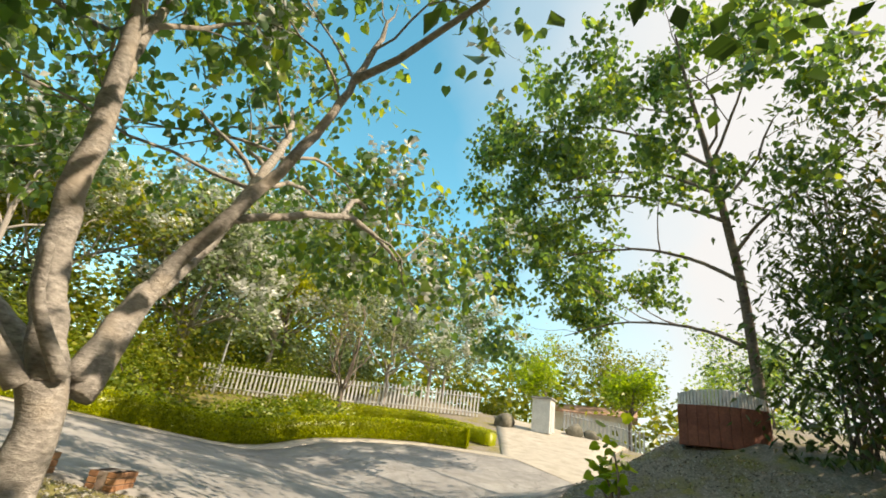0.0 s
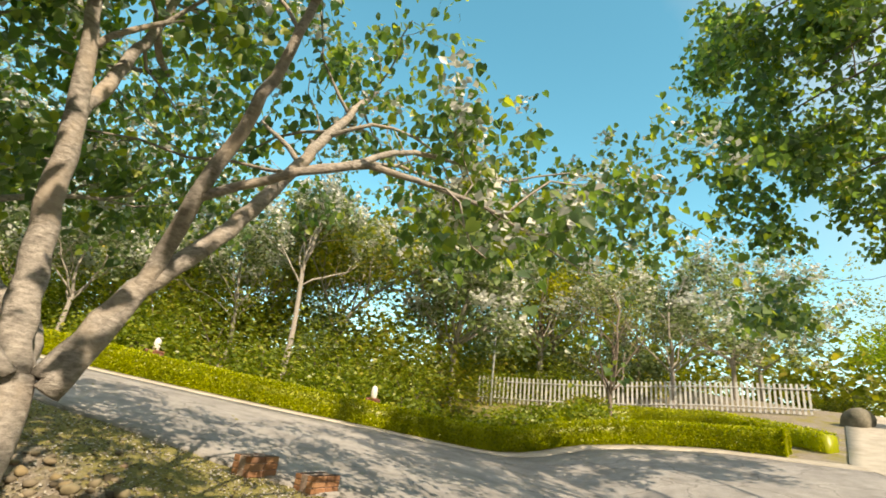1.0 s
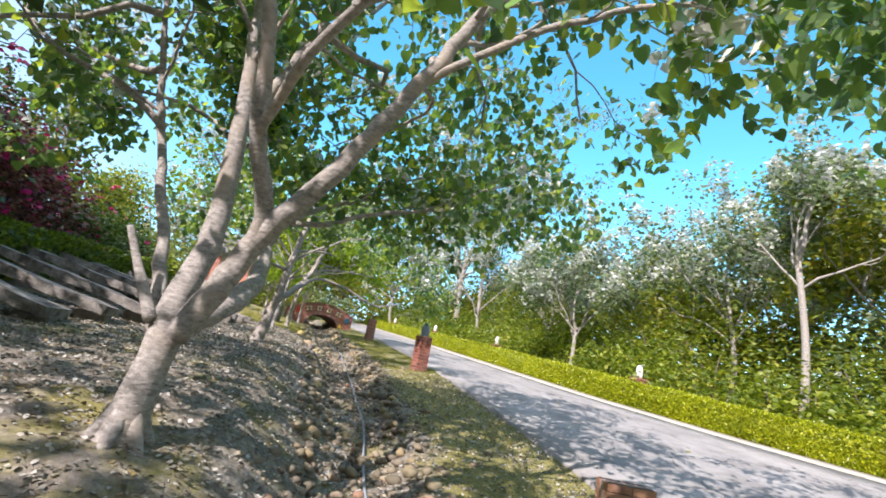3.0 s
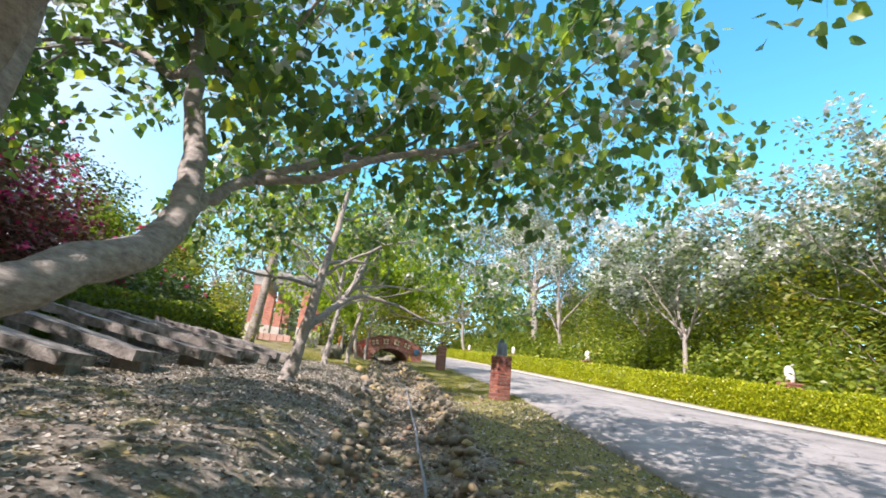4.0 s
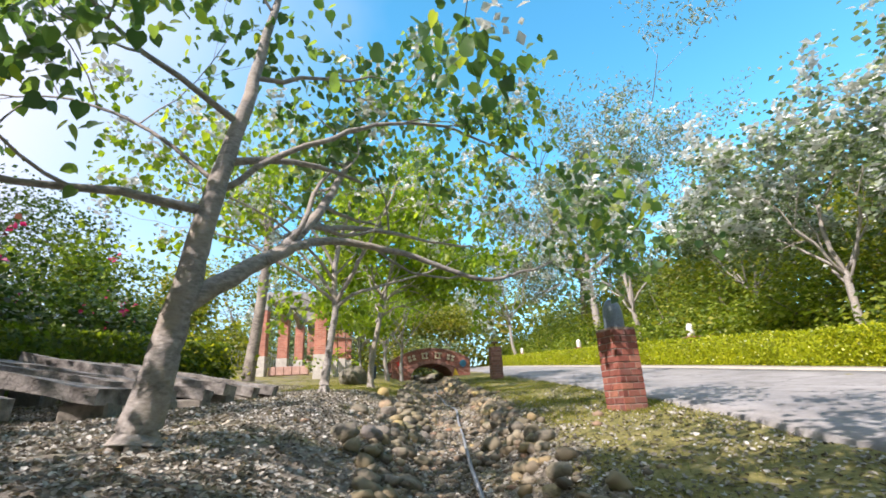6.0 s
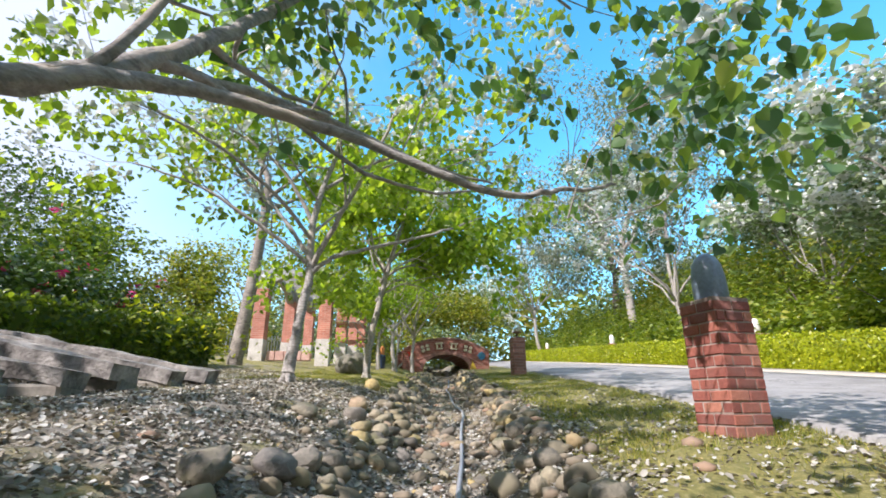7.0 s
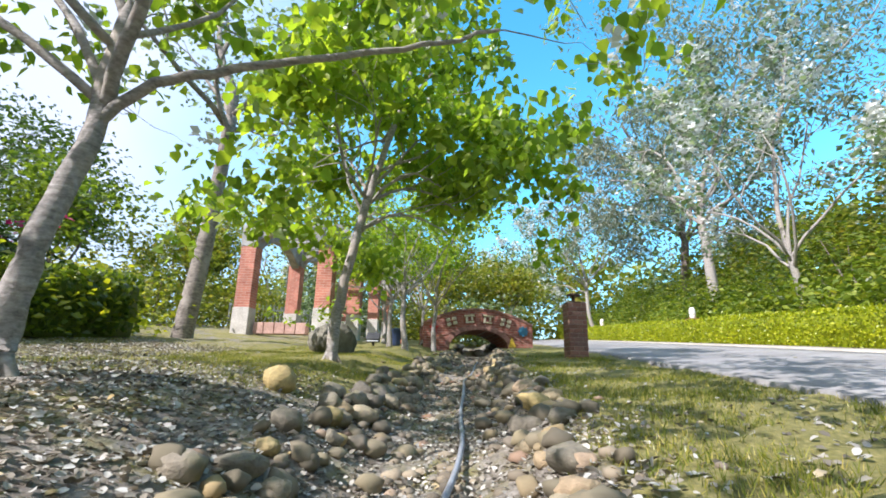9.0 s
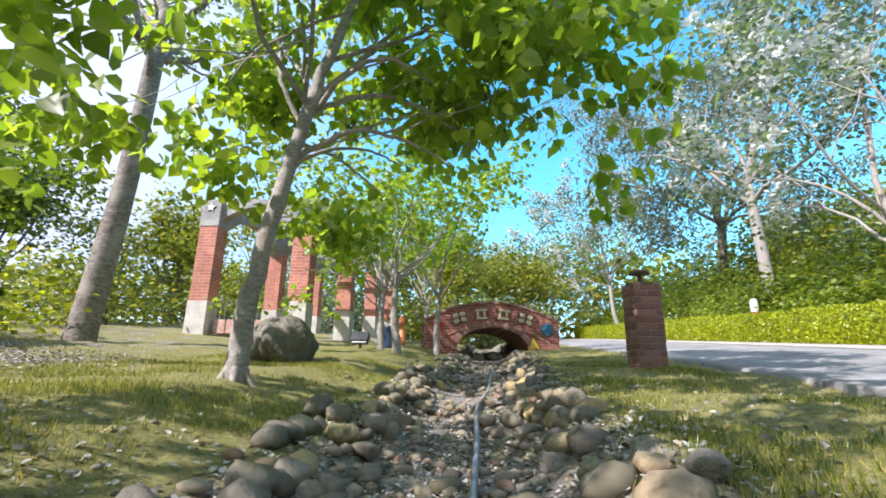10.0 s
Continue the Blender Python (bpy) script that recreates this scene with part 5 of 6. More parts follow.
# taller trees closing the east
for k, (x, y, h) in enumerate([(15.5, 2.5, 8.6), (16, -2.5, 8.2), (17, 6.5, 7.6), (15.5, 11, 5.6), (18, 14.5, 6.0), (17, 20, 5.6), (20, 31, 6.0), (20, 37, 6.0), (22, -1, 10.5), (22, 5.5, 8.6), (23, 12, 7.0), (24, 19, 6.8), (26, 27, 7.0), (21, -6.5, 10.0)]):
    grown_tree("woodland_tree", (x, y, ground_at(x, y)), h, 2.8, 0.15, 120 + k, BARK_PALE, LEAF_PALE if k % 2 else LEAF_WOOD, "woodland tree with pale leaves behind the thicket", (0, 0), 0.25, 14, 2, 8, FOLDED, 0.6 if k % 2 else 0, 0.45, 0.9, None, "woodland trees", (3, 3, 3))
# the far woods that close the view
rng = np.random.default_rng(41)
n = 30000
a = rng.uniform(0, 2 * np.pi, n)
r = 44 + rng.normal(0, 3.0, n) + 4 * np.sin(3 * a)
x, y = r * np.cos(a), 5 + r * np.sin(a)
tall = np.array([5.2 + 2.6 * noise.noise(Vector((q * 9.0, 0.3, 0))) + 1.4 * noise.noise(Vector((q * 31.0, 1.3, 0))) for q in a])
z = land(x, y) + tall * rng.random(n) ** 0.8
at = np.stack([x, y, z], 1) + rng.normal(0, 0.35, (n, 3))
v, f = leaves(rng, at, 0.62, FOLDED, 0.2, 0.9)
tagged(put("far_woods", mesh_from("far_woods", v, [f]), LEAF_WOOD), "far belt of green woods round the park", "woods", kind="stuff")
# trees beyond the bridge
for k, (x, y, h) in enumerate([(-6, 36, 8), (-2.5, 39, 7), (1.5, 42, 6.5), (4.5, 46, 7), (10.5, 44, 8.5), (-10, 33, 9), (7, 52, 9), (-0.5, 33, 5.2), (3.6, 36.5, 4.6)]):
    grown_tree("woodland_tree", (x, y, ground_at(x, y)), h, 1.6, 0.12, 140 + k, BARK, LEAF_PALE if k % 3 == 0 else LEAF_WOOD, "leafy tree beyond the footbridge", (0, 0), 0.23, 12, 2, 7, FOLDED, 0.5 if k % 3 == 0 else 0, 0.38, 0.9, None, "trees beyond the bridge", (3, 3, 3))
for k, (x, y) in enumerate([(-4, 31), (-0.8, 30), (1.8, 31.5), (4.2, 42), (-7, 30), (8.8, 41), (0.5, 37), (-3.5, 36), (6, 47), (-9, 27), (-8.5, 32.5), (-12.5, 30), (-6, 35), (-12.5, 24.5), (-15, 19), (-11, 37), (-3, 44), (2.5, 48)]):
    shrub("far_shrub", (x, y, ground_at(x, y)), (2.2, 1.8, 2.1 if k < 10 else 3.2), 160 + k, LEAF_WOOD if k % 2 else LEAF_PALE, "rounded green shrub beyond the footbridge", 1900, 0.20, group="shrubs beyond the bridge")

# ---- the west bank ----
hedge("dark_hedge", [(-5.3, 13.6), (-5.7, 9), (-6.2, 5), (-6.6, 1), (-7.0, -2)], 1.3, 0.85, 7, LEAF_BANK, "thick dark green hedge on the bank", 0.09, 420)
for k, y in enumerate(np.arange(-2, 14, 1.6)):
    x = -7.3 + 0.09 * y
    # from k = 6 on, dark leaf colour stands in for shade on the bank
    shrub("flowering_shrub", (x, y, ground_at(x, y)), (1.0, 1.1, (2.2 if k < 6 else 1.45) + 0.22 * (k % 3)), 200 + k, LEAF_RUST if k < 6 and k % 4 < 3 else LEAF_DARK, "tangled shrub with red flowers behind the dark hedge", 5600, 0.105, FOLDED, 36, 9, 130 if k < 6 else 22, FLOWER_RED, "flowering shrubs on the bank")
for k, (x, y, rz, mat_) in enumerate([(-6.6, 11.5, 0.95, LEAF_YELLOW), (-6.0, 13.2, 0.8, LEAF_YELLOW), (-10, 1, 2.2, LEAF_DARK), (-9.5, 5, 1.9, LEAF_WOOD), (-10.5, 9.5, 1.8, LEAF_DARK), (-10.5, 14.5, 1.7, LEAF_DARK), (-8.6, 16.5, 1.3, LEAF_WOOD), (-10.5, -3, 2.4, LEAF_DARK), (-9.5, 21, 1.7, LEAF_WOOD), (-9, 26, 2.0, LEAF_WOOD)]):
    shrub("bank_shrub", (x, y, ground_at(x, y)), (1.9, 1.9, rz), 230 + k, mat_, "dense evergreen shrub on the bank", 2600, 0.13, FOLDED, 30, 6, group="shrubs on the bank")
# the tree at (-8.6, -5.6) is out of view, added to shade the lawn
for k, (x, y, h, mat_) in enumerate([(-13.5, 21, 6.4, LEAF_BANK), (-13.0, 11.5, 5.2, LEAF_DARK), (-11.2, 6.2, 6.2, LEAF_DARK), (-10.2, 1.2, 8.4, LEAF_DARK), (-8.6, -5.6, 9.5, LEAF_DARK), (-12, 28, 6.4, LEAF_WOOD), (-10.5, -3.5, 8.0, LEAF_DARK), (-17.5, 24, 10.5, LEAF_DARK)]):
    grown_tree("bank_tree", (x, y, ground_at(x, y)), h * 0.8, 1.5, 0.16, 250 + k, BARK_DARK, mat_, "dark evergreen tree at the back of the bank", (0, 0), 0.21, 14, 2, 8, FOLDED, 0, 0.42, 0.8, None, "trees at the back of the bank", (3, 3, 3))


# ---- stacked timber beams ----
def timber(at, length, width, thick, turn, pitch, seed):
    bm = bmesh.new()
    box(bm, (length, width, thick))
    bmesh.ops.subdivide_edges(bm, edges=[e for e in bm.edges if abs((e.verts[0].co - e.verts[1].co).x) > 0.5], cuts=14)
    rough_up(bm, 0.028, 3.0, seed * 3.1)
    rough_up(bm, 0.012, 14.0, seed * 1.7)
    bm.transform(pose(*at, 0, pitch, turn))
    ob = part("timber_beam", bm, TIMBER, None)
    tagged(ob, "long weathered grey timber beam lying on the bank", "timber", "timber beams on the bank")


# slabs in ranks, each resting on the bank and on a block at its lower end
for k, (xe, y, ln, w, lift, turn) in enumerate([(-3.95, 0.9, 2.2, 0.62, 0.12, -3), (-3.7, 1.9, 2.4, 0.62, 0.16, -4), (-3.40, 2.85, 2.6, 0.62, 0.20, -6), (-3.02, 3.95, 2.9, 0.52, 0.22, -7), (-2.80, 4.95, 2.9, 0.40, 0.22, -5), (-2.66, 5.65, 2.7, 0.30, 0.17, -8), (-2.52, 6.15, 2.6, 0.28, 0.12, -3), (-2.42, 6.65, 2.5, 0.30, 0.16, -7), (-2.28, 7.15, 2.4, 0.26, 0.10, -4), (-2.15, 7.6, 2.3, 0.28, 0.08, -6)]):
    lift *= 0.75
    z = ground_at(xe, y) + lift
    rise = math.degrees(math.atan2(ground_at(xe - ln, y) + lift * 1.5 + 0.36 - z, ln))
    timber((xe - ln / 2, y, z + math.tan(radians(rise)) * ln / 2), ln, w, 0.12, turn, rise, k)
    bx_, by_ = xe - 0.22, y - 0.06
    ux = xe - ln + 0.3
    high = z + math.tan(radians(rise)) * (ln - 0.3) - 0.06 - ground_at(ux, y)
    for sx, tall in ((bx_, lift), (ux, high)):
        bm = box(bmesh.new(), (0.36, 0.26, tall + 0.06), (sx, by_, ground_at(sx, by_) + tall / 2 - 0.05), bevel=0.02)
        rough_up(bm, 0.02, 6, k)
        ob = part("stone_block", bm, BLOCK, None)
        tagged(ob, "squared grey-brown stone under a timber beam", "stone", "blocks under the beams")


# ---- dry stream ----
def stone_mesh(seed):
    bm = bmesh.new()
    bmesh.ops.create_icosphere(bm, subdivisions=2, radius=1)
    rough_up(bm, 0.42, 1.3, seed * 7.3)
    rough_up(bm, 0.12, 3.4, seed * 2.9)
    me = bpy.data.meshes.new("stone")
    bm.to_mesh(me)
    bm.free()
    me.materials.append(STONE)
    me.polygons.foreach_set("use_smooth", np.ones(len(me.polygons), bool))
    return me


STONES = [stone_mesh(k) for k in range(9)]
bed = thing("dry_stream", pose(0, 5, 0), "dry stream bed edged with rounded river stones", "stream bed", kind="structure")
rng = np.random.default_rng(77)


def lay_stone(x, y, r, sink=0.35):
    ob = new("stone", STONES[rng.integers(9)])
    ob.parent = bed
    ob.matrix_parent_inverse = bed.matrix_basis.inverted()
    sx, sy, sz = r * rng.uniform(0.85, 1.3), r * rng.uniform(0.75, 1.1), r * rng.uniform(0.6, 0.85)
    ob.matrix_basis = pose(x, y, ground_at(x, y) + sz * (1 - sink) - 0.01, rng.normal(0, 12), rng.normal(0, 12), rng.uniform(0, 360)) @ Matrix.Diagonal((sx, sy, sz, 1))


for y in np.arange(1.0, 19.5, 0.15):
    c = float(lerp(y, DITCH_Y, DITCH_X))
    lay_stone(c - 0.56 + rng.normal(0, 0.07), y + rng.normal(0, 0.05), rng.uniform(0.045, 0.095), 0.38)
    lay_stone(c + 0.54 + rng.normal(0, 0.07), y + rng.normal(0, 0.05), rng.uniform(0.042, 0.09), 0.38)
for k in range(30):
    y = rng.uniform(2, 19)
    lay_stone(float(lerp(y, DITCH_Y, DITCH_X)) + rng.uniform(-0.45, 0.45), y, rng.uniform(0.03, 0.065), 0.55)
for hx_, hy_, hr_ in ((-0.62, 6.55, 0.13), (-0.55, 6.25, 0.12), (-0.42, 6.45, 0.12), (-0.70, 6.05, 0.10), (-0.35, 6.75, 0.10), (-0.25, 6.2, 0.11), (-0.95, 6.15, 0.12), (-0.5, 7.0, 0.09), (-0.15, 6.95, 0.09), (0.05, 7.4, 0.10), (0.62, 6.3, 0.13), (0.78, 6.6, 0.11), (0.55, 6.75, 0.09), (-0.30, 9.85, 0.12), (-0.12, 10.1, 0.11), (-0.18, 10.5, 0.10), (-0.45, 9.6, 0.11), (0.02, 10.9, 0.09), (0.95, 10.0, 0.14), (1.12, 10.2, 0.11), (0.85, 10.4, 0.10), (-0.4, 11.5, 0.12), (0.1, 11.9, 0.10), (0.78, 11.6, 0.12), (-0.75, 9.35, 0.17)):
    lay_stone(hx_, hy_, hr_ * 0.72, 0.3)
lay_stone(-0.97, 4.5, 0.12, 0.25)
lay_stone(-0.76, 4.8, 0.10, 0.25)
lay_stone(-0.67, 7.15, 0.10, 0.25)
lay_stone(0.92, 9.5, 0.085, 0.25)
# the rest of the bank stones, heaped, as one mass
vs, fs, n0 = [], [], 0
for k in range(560):
    y = rng.uniform(-1.5, 19.4)
    c = float(lerp(y, DITCH_Y, DITCH_X))
    side = -1 if k % 2 else 1
    x = c + side * (0.54 + rng.normal(0, 0.11)) if k % 5 else c + rng.uniform(-0.45, 0.45)
    me = STONES[k % 9]
    co = np.array([v.co for v in me.vertices])
    r = rng.uniform(0.03, 0.075)
    turn = np.array(pose(0, 0, 0, rng.normal(0, 15), rng.normal(0, 15), rng.uniform(0, 360)).to_3x3())
    vs.append((co * r * np.array([rng.uniform(0.9, 1.35), rng.uniform(0.75, 1.1), rng.uniform(0.6, 0.85)])) @ turn.T + (x, y, ground_at(x, y) + r * rng.uniform(0.1, 0.7)))
    fs.append(np.array([p.vertices[:] for p in me.polygons]) + n0)
    n0 += len(co)
HEAP = leaf_material("heaped_stones", [(0.0, (0.12, 0.105, 0.08)), (0.35, (0.20, 0.175, 0.125)), (0.6, (0.27, 0.23, 0.15)), (0.8, (0.17, 0.15, 0.13)), (1.0, (0.34, 0.26, 0.14))], (1, 1, 1), 0.0, 0.85, 0.3)
tagged(put("bank_stones", mesh_from("bank_stones", np.concatenate(vs), [np.concatenate(fs)]), HEAP, None, "", True), "heaped rounded stones along both banks", "stones", kind="stuff")
# lesser pebbles as one mass
at, n0, vs, fs = [], 0, [], []
tmpl = bmesh.new()
bmesh.ops.create_icosphere(tmpl, subdivisions=1, radius=1)
tv = np.array([v.co for v in tmpl.verts])
tf = np.array([[v.index for v in f.verts] for f in tmpl.faces])
tmpl.free()
for k in range(2300):
    y = rng.uniform(-6, 20)
    c = float(lerp(y, DITCH_Y, DITCH_X))
    x = c + rng.normal(0, 0.42)
    r = rng.uniform(0.015, 0.05) * (1.3 if y < 1 else 1)
    sc = r * np.array([rng.uniform(0.8, 1.4), rng.uniform(0.8, 1.3), rng.uniform(0.5, 0.8)])
    vs.append(tv * sc * rng.uniform(0.85, 1.15, tv.shape) + (x, y, ground_at(x, y) + r * 0.25))
    fs.append(tf + n0)
    n0 += len(tv)
PEBBLE = leaf_material("pebbles", [(0.0, (0.11, 0.095, 0.075)), (0.4, (0.21, 0.175, 0.13)), (0.75, (0.33, 0.28, 0.21)), (1.0, (0.27, 0.16, 0.11))], (1, 1, 1), 0.0, 0.85)
tagged(put("pebbles", mesh_from("pebbles", np.concatenate(vs), [np.concatenate(fs)]), PEBBLE), "small mixed pebbles in the stream bed", "pebbles", kind="stuff")
# rubble under the bridge
for k in range(16):
    lay_stone(0.95 + rng.normal(0, 0.35), 20.6 + rng.uniform(0, 2.4), rng.uniform(0.10, 0.2), 0.35)
# pipe laid along the bed
hp = []
for y in np.arange(-3.2, 17.8, 0.55):
    c = float(lerp(y, DITCH_Y, DITCH_X)) + 0.10 + 0.03 * math.sin(y * 0.9) + 0.012 * math.sin(y * 2.3)
    hp.append((c, y, ground_at(c, y) + 0.05 + 0.02 * math.sin(y * 1.7)))
v, f = tubes([smooth_path(hp, [0.016] * len(hp), 4)], 9)
tagged(put("pipe", mesh_from("pipe", v, [f]), HOSE, None, "", True), "thin grey plastic pipe lying along the stream bed", "pipe")

# boulder by the pergola
bm = bmesh.new()
bmesh.ops.create_icosphere(bm, subdivisions=4, radius=1)
rough_up(bm, 0.30, 0.9, 4)
rough_up(bm, 0.08, 3.0, 2)
rough_up(bm, 0.02, 9.0, 1)
bm.transform(pose(-1.62, 13.9, ground_at(-1.62, 13.9) + 0.15, 0, 0, 20) @ Matrix.Diagonal((0.40, 0.36, 0.31, 1)))
tagged(part("boulder", bm, BOULDER, None, "", True), "large mossy grey boulder on the grass", "boulder")
# floodlight on the lawn
fl = thing("floodlight", pose(-1.75, 18.3, ground_at(-1.75, 18.3)), "small black floodlight on the grass", "floodlight")
for nm, size, at_, turn, mat_ in (("housing", (0.34, 0.14, 0.22), (0, 0, 0.22), pose(0, 0, 0, -35), METAL_DARK), ("lens", (0.29, 0.02, 0.17), (0, -0.066, 0.175), pose(0, 0, 0, -35), METAL_GREY), ("stake", (0.05, 0.05, 0.2), (0, 0.04, 0.06), Matrix(), METAL_DARK)):
    bm = box(bmesh.new(), size, at_, turn, 0.008)
    bm.transform(fl.matrix_basis)
    part(nm, bm, mat_, fl)
# bin and orange post beside the bridge
z = ground_at(-1.55, 19.3)
bm = lathe([(0.13, 0), (0.15, 0.05), (0.16, 0.42), (0.17, 0.44), (0.17, 0.47), (0.10, 0.49)], 18)
bm.transform(pose(-1.35, 19.5, z))
tagged(part("litter_bin", bm, BLUE_BIN, None, "", True), "dark blue litter bin beside the footbridge", "bin")
bm = lathe([(0.10, 0), (0.12, 0.03), (0.10, 0.06), (0.09, 0.8), (0.04, 0.84)], 16)
bm.transform(pose(-1.5, 22.5, ground_at(-1.5, 22.5)))
tagged(part("bollard", bm, ORANGE, None, "", True), "orange plastic bollard behind the bridge end", "bollard")


# ---- gate and fence beyond the bend ----
def street_lamp(x, y):
    z = ground_at(x, y)
    root = thing("street_lamp", pose(x, y, z), "tall slender grey street lamp in the thicket", "street lamp")
    v, f = tubes([smooth_path([(x, y, z - 0.1), (x, y, z + 2.5), (x, y, z + 4.6), (x - 0.05, y + 0.3, z + 5.4), (x - 0.1, y + 1.1, z + 5.8)], [0.06, 0.05, 0.04, 0.035, 0.03], 5)], 10)
    put("pole", mesh_from("pole", v, [f]), METAL_GREY, root, "", True)
    bm = box(bmesh.new(), (0.16, 0.5, 0.08), (x - 0.1, y + 1.3, z + 5.82), bevel=0.02)
    part("head", bm, METAL_GREY, root)


street_lamp(17.7, -4.2)


def paling_fence(points, height, label):
    """A fence of upright pales on two rails."""
    root = thing("paling_fence", pose(*points[0], ground_at(*points[0])), label, "fence", "white fences round the grounds")
    pale = bmesh.new()
    box(pale, (0.085, 0.025, height), (0, 0, height / 2), bevel=0.004)
    me = bpy.data.meshes.new("pale")
    pale.to_mesh(me)
    pale.free()
    for (x0, y0), (x1, y1) in zip(points, points[1:]):
        n = max(1, int(math.hypot(x1 - x0, y1 - y0) / 0.19))
        ang = math.degrees(math.atan2(y1 - y0, x1 - x0))
        for k in range(n):
            x, y = x0 + (x1 - x0) * k / n, y0 + (y1 - y0) * k / n
            ob = put("pale", me, FENCE_PAINT, root)
            ob.matrix_basis = pose(x, y, ground_at(x, y) + 0.05, 0, 0, ang)
        for up in (0.25, height - 0.15):
            p = [(x0 + (x1 - x0) * t, y0 + (y1 - y0) * t, 0) for t in np.linspace(0, 1, 8)]
            p = [(x + 0.03 * math.sin(radians(ang)), y - 0.03 * math.cos(radians(ang)), ground_at(x, y) + up) for x, y, _ in p]
            v, f = tubes([(np.array(p), np.full(8, 0.025))], 6)
            put("rail", mesh_from("rail", v, [f]), FENCE_PAINT, root)


paling_fence([(18.6, -3.6), (18.0, -7.4), (17.6, -11.6), (16.4, -16.8)], 1.15, "white-painted paling fence behind the hedge")
paling_fence([(15.4, -21.5), (12.6, -24.6)], 1.1, "white-painted paling fence beside the gate")
paling_fence([(-8.6, 24.5), (-4.0, 33.0)], 1.0, "white paling fence behind the pergola")

# guard booth
bx, by = 13.4, -18.4
bz = ground_at(bx, by)
booth = thing("guard_booth", pose(bx, by, bz, 0, 0, 35) @ Matrix.Scale(0.87, 4), "small white guard booth with a louvred window", "booth")
for nm, size, at_, mat_ in (("wall", (1.0, 1.0, 1.75), (0, 0, 0.85), WHITE_PAINT), ("roof", (1.2, 1.2, 0.08), (0, 0, 1.77), CONCRETE), ("door", (0.03, 0.6, 1.4), (-0.515, 0, 0.75), FENCE_PAINT), ("window", (0.5, 0.03, 0.55), (0.1, -0.512, 1.25), OPENING_SHADE)):
    bm = box(bmesh.new(), size, at_, None, 0.01)
    bm.transform(booth.matrix_basis)
    ob = part(nm, bm, mat_, booth)
for k in range(6):
    bm = box(bmesh.new(), (0.48, 0.02, 0.05), (0.1, -0.535, 1.02 + k * 0.09), pose(0, 0, 0, 25))
    bm.transform(booth.matrix_basis)
    part("louvre", bm, WHITE_PAINT, booth)
# gate house with faded roof
gx, gy = 21.5, -29.0
gz = ground_at(gx, gy)
house = thing("gate_house", pose(gx, gy, gz, 0, 0, 40), "low gate house with a faded red sheet roof", "building")
for nm, size, at_, mat_, tn in (("wall", (6.0, 3.0, 2.2), (0, 0, 1.0), WHITE_PAINT, Matrix()), ("roof", (6.8, 2.2, 0.08), (0, -0.95, 2.35), ROOF_RED, pose(0, 0, 0, 18)), ("roof", (6.8, 2.2, 0.08), (0, 1.0, 2.35), ROOF_RED, pose(0, 0, 0, -18)), ("window", (1.2, 0.05, 0.9), (-1.6, -1.51, 1.2), OPENING_SHADE, Matrix()), ("window", (1.2, 0.05, 0.9), (0.6, -1.51, 1.2), OPENING_SHADE, Matrix()), ("door", (0.8, 0.05, 1.9), (2.2, -1.51, 0.9), FENCE_PAINT, Matrix())):
    bm = box(bmesh.new(), size, at_, tn, 0.01)
    bm.transform(house.matrix_basis)
    part(nm, bm, mat_, house)
# sliding gate
gate = thing("sliding_gate", pose(9.8, -24.5, ground_at(9.8, -24.5), 0, 0, 20), "yellow and white steel gate across the entrance", "gate")
for k in range(18):
    bm = box(bmesh.new(), (0.05, 0.05, 1.3), (-1.6 + k * 0.19, 0, 0.7))
    bm.transform(gate.matrix_basis)
    part("bar", bm, TILE_YELLOW if k < 11 else WHITE_PAINT, gate)
for up in (0.12, 0.7, 1.32):
    bm = box(bmesh.new(), (3.4, 0.06, 0.06), (0, 0, up))
    bm.transform(gate.matrix_basis)
    part("gate_rail", bm, TILE_YELLOW, gate)
# red-brown wall with a curved white top
wx, wy = 0.55, -12.2
wz = ground_at(wx, wy)
wall = thing("entrance_wall", pose(wx, wy, wz + 0.05, 0, 0, 40) @ Matrix.Scale(0.95, 4), "low red-brown curved wall with a pale ribbed top", "wall")
bm = bmesh.new()
for k in range(9):
    a = (k - 4) * 0.12
    box(bm, (0.19, 0.25, 0.8), (math.sin(a) * 1.5, math.cos(a) * 1.5 - 1.5, 0.3), pose(0, 0, 0, 0, 0, -math.degrees(a)), 0.008)
bm.transform(wall.matrix_basis)
part("body", bm, RED_WALL, wall)
for k in range(26):
    a = (k - 13) * 0.044
    bm = box(bmesh.new(), (0.05, 0.10, 0.34), (math.sin(a) * 1.5, math.cos(a) * 1.5 - 1.75, 0.78 + 0.14 * math.cos(a * 2.4)), pose(0, 0, 0, 0, 0, -math.degrees(a)), 0.006)
    bm.transform(wall.matrix_basis)
    part("rib", bm, WHITE_PAINT, wall)
# rocks by the booth
for k, (x, y, r) in enumerate([(13.0, -20.0, 0.4), (12.4, -20.5, 0.32), (14.4, -16.9, 0.45)]):
    bm = bmesh.new()
    bmesh.ops.create_icosphere(bm, subdivisions=3, radius=r)
    rough_up(bm, r * 0.35, 2.0, k * 5)
    bm.transform(pose(x, y, ground_at(x, y) + r * 0.4))
    tagged(part("rock", bm, BOULDER, None, "", True), "pale rock on the forecourt", "rock", "rocks by the booth")

# trees and shrubs of the south
def outward(x, y):
    """Places round the gate, seen from the bend."""
    dx, dy = x + 4.6, y + 5.26
    return -4.26 + 1.2 * (0.998 * dx + 0.06 * dy), -4.6 + 1.2 * (0.998 * dy - 0.06 * dx)


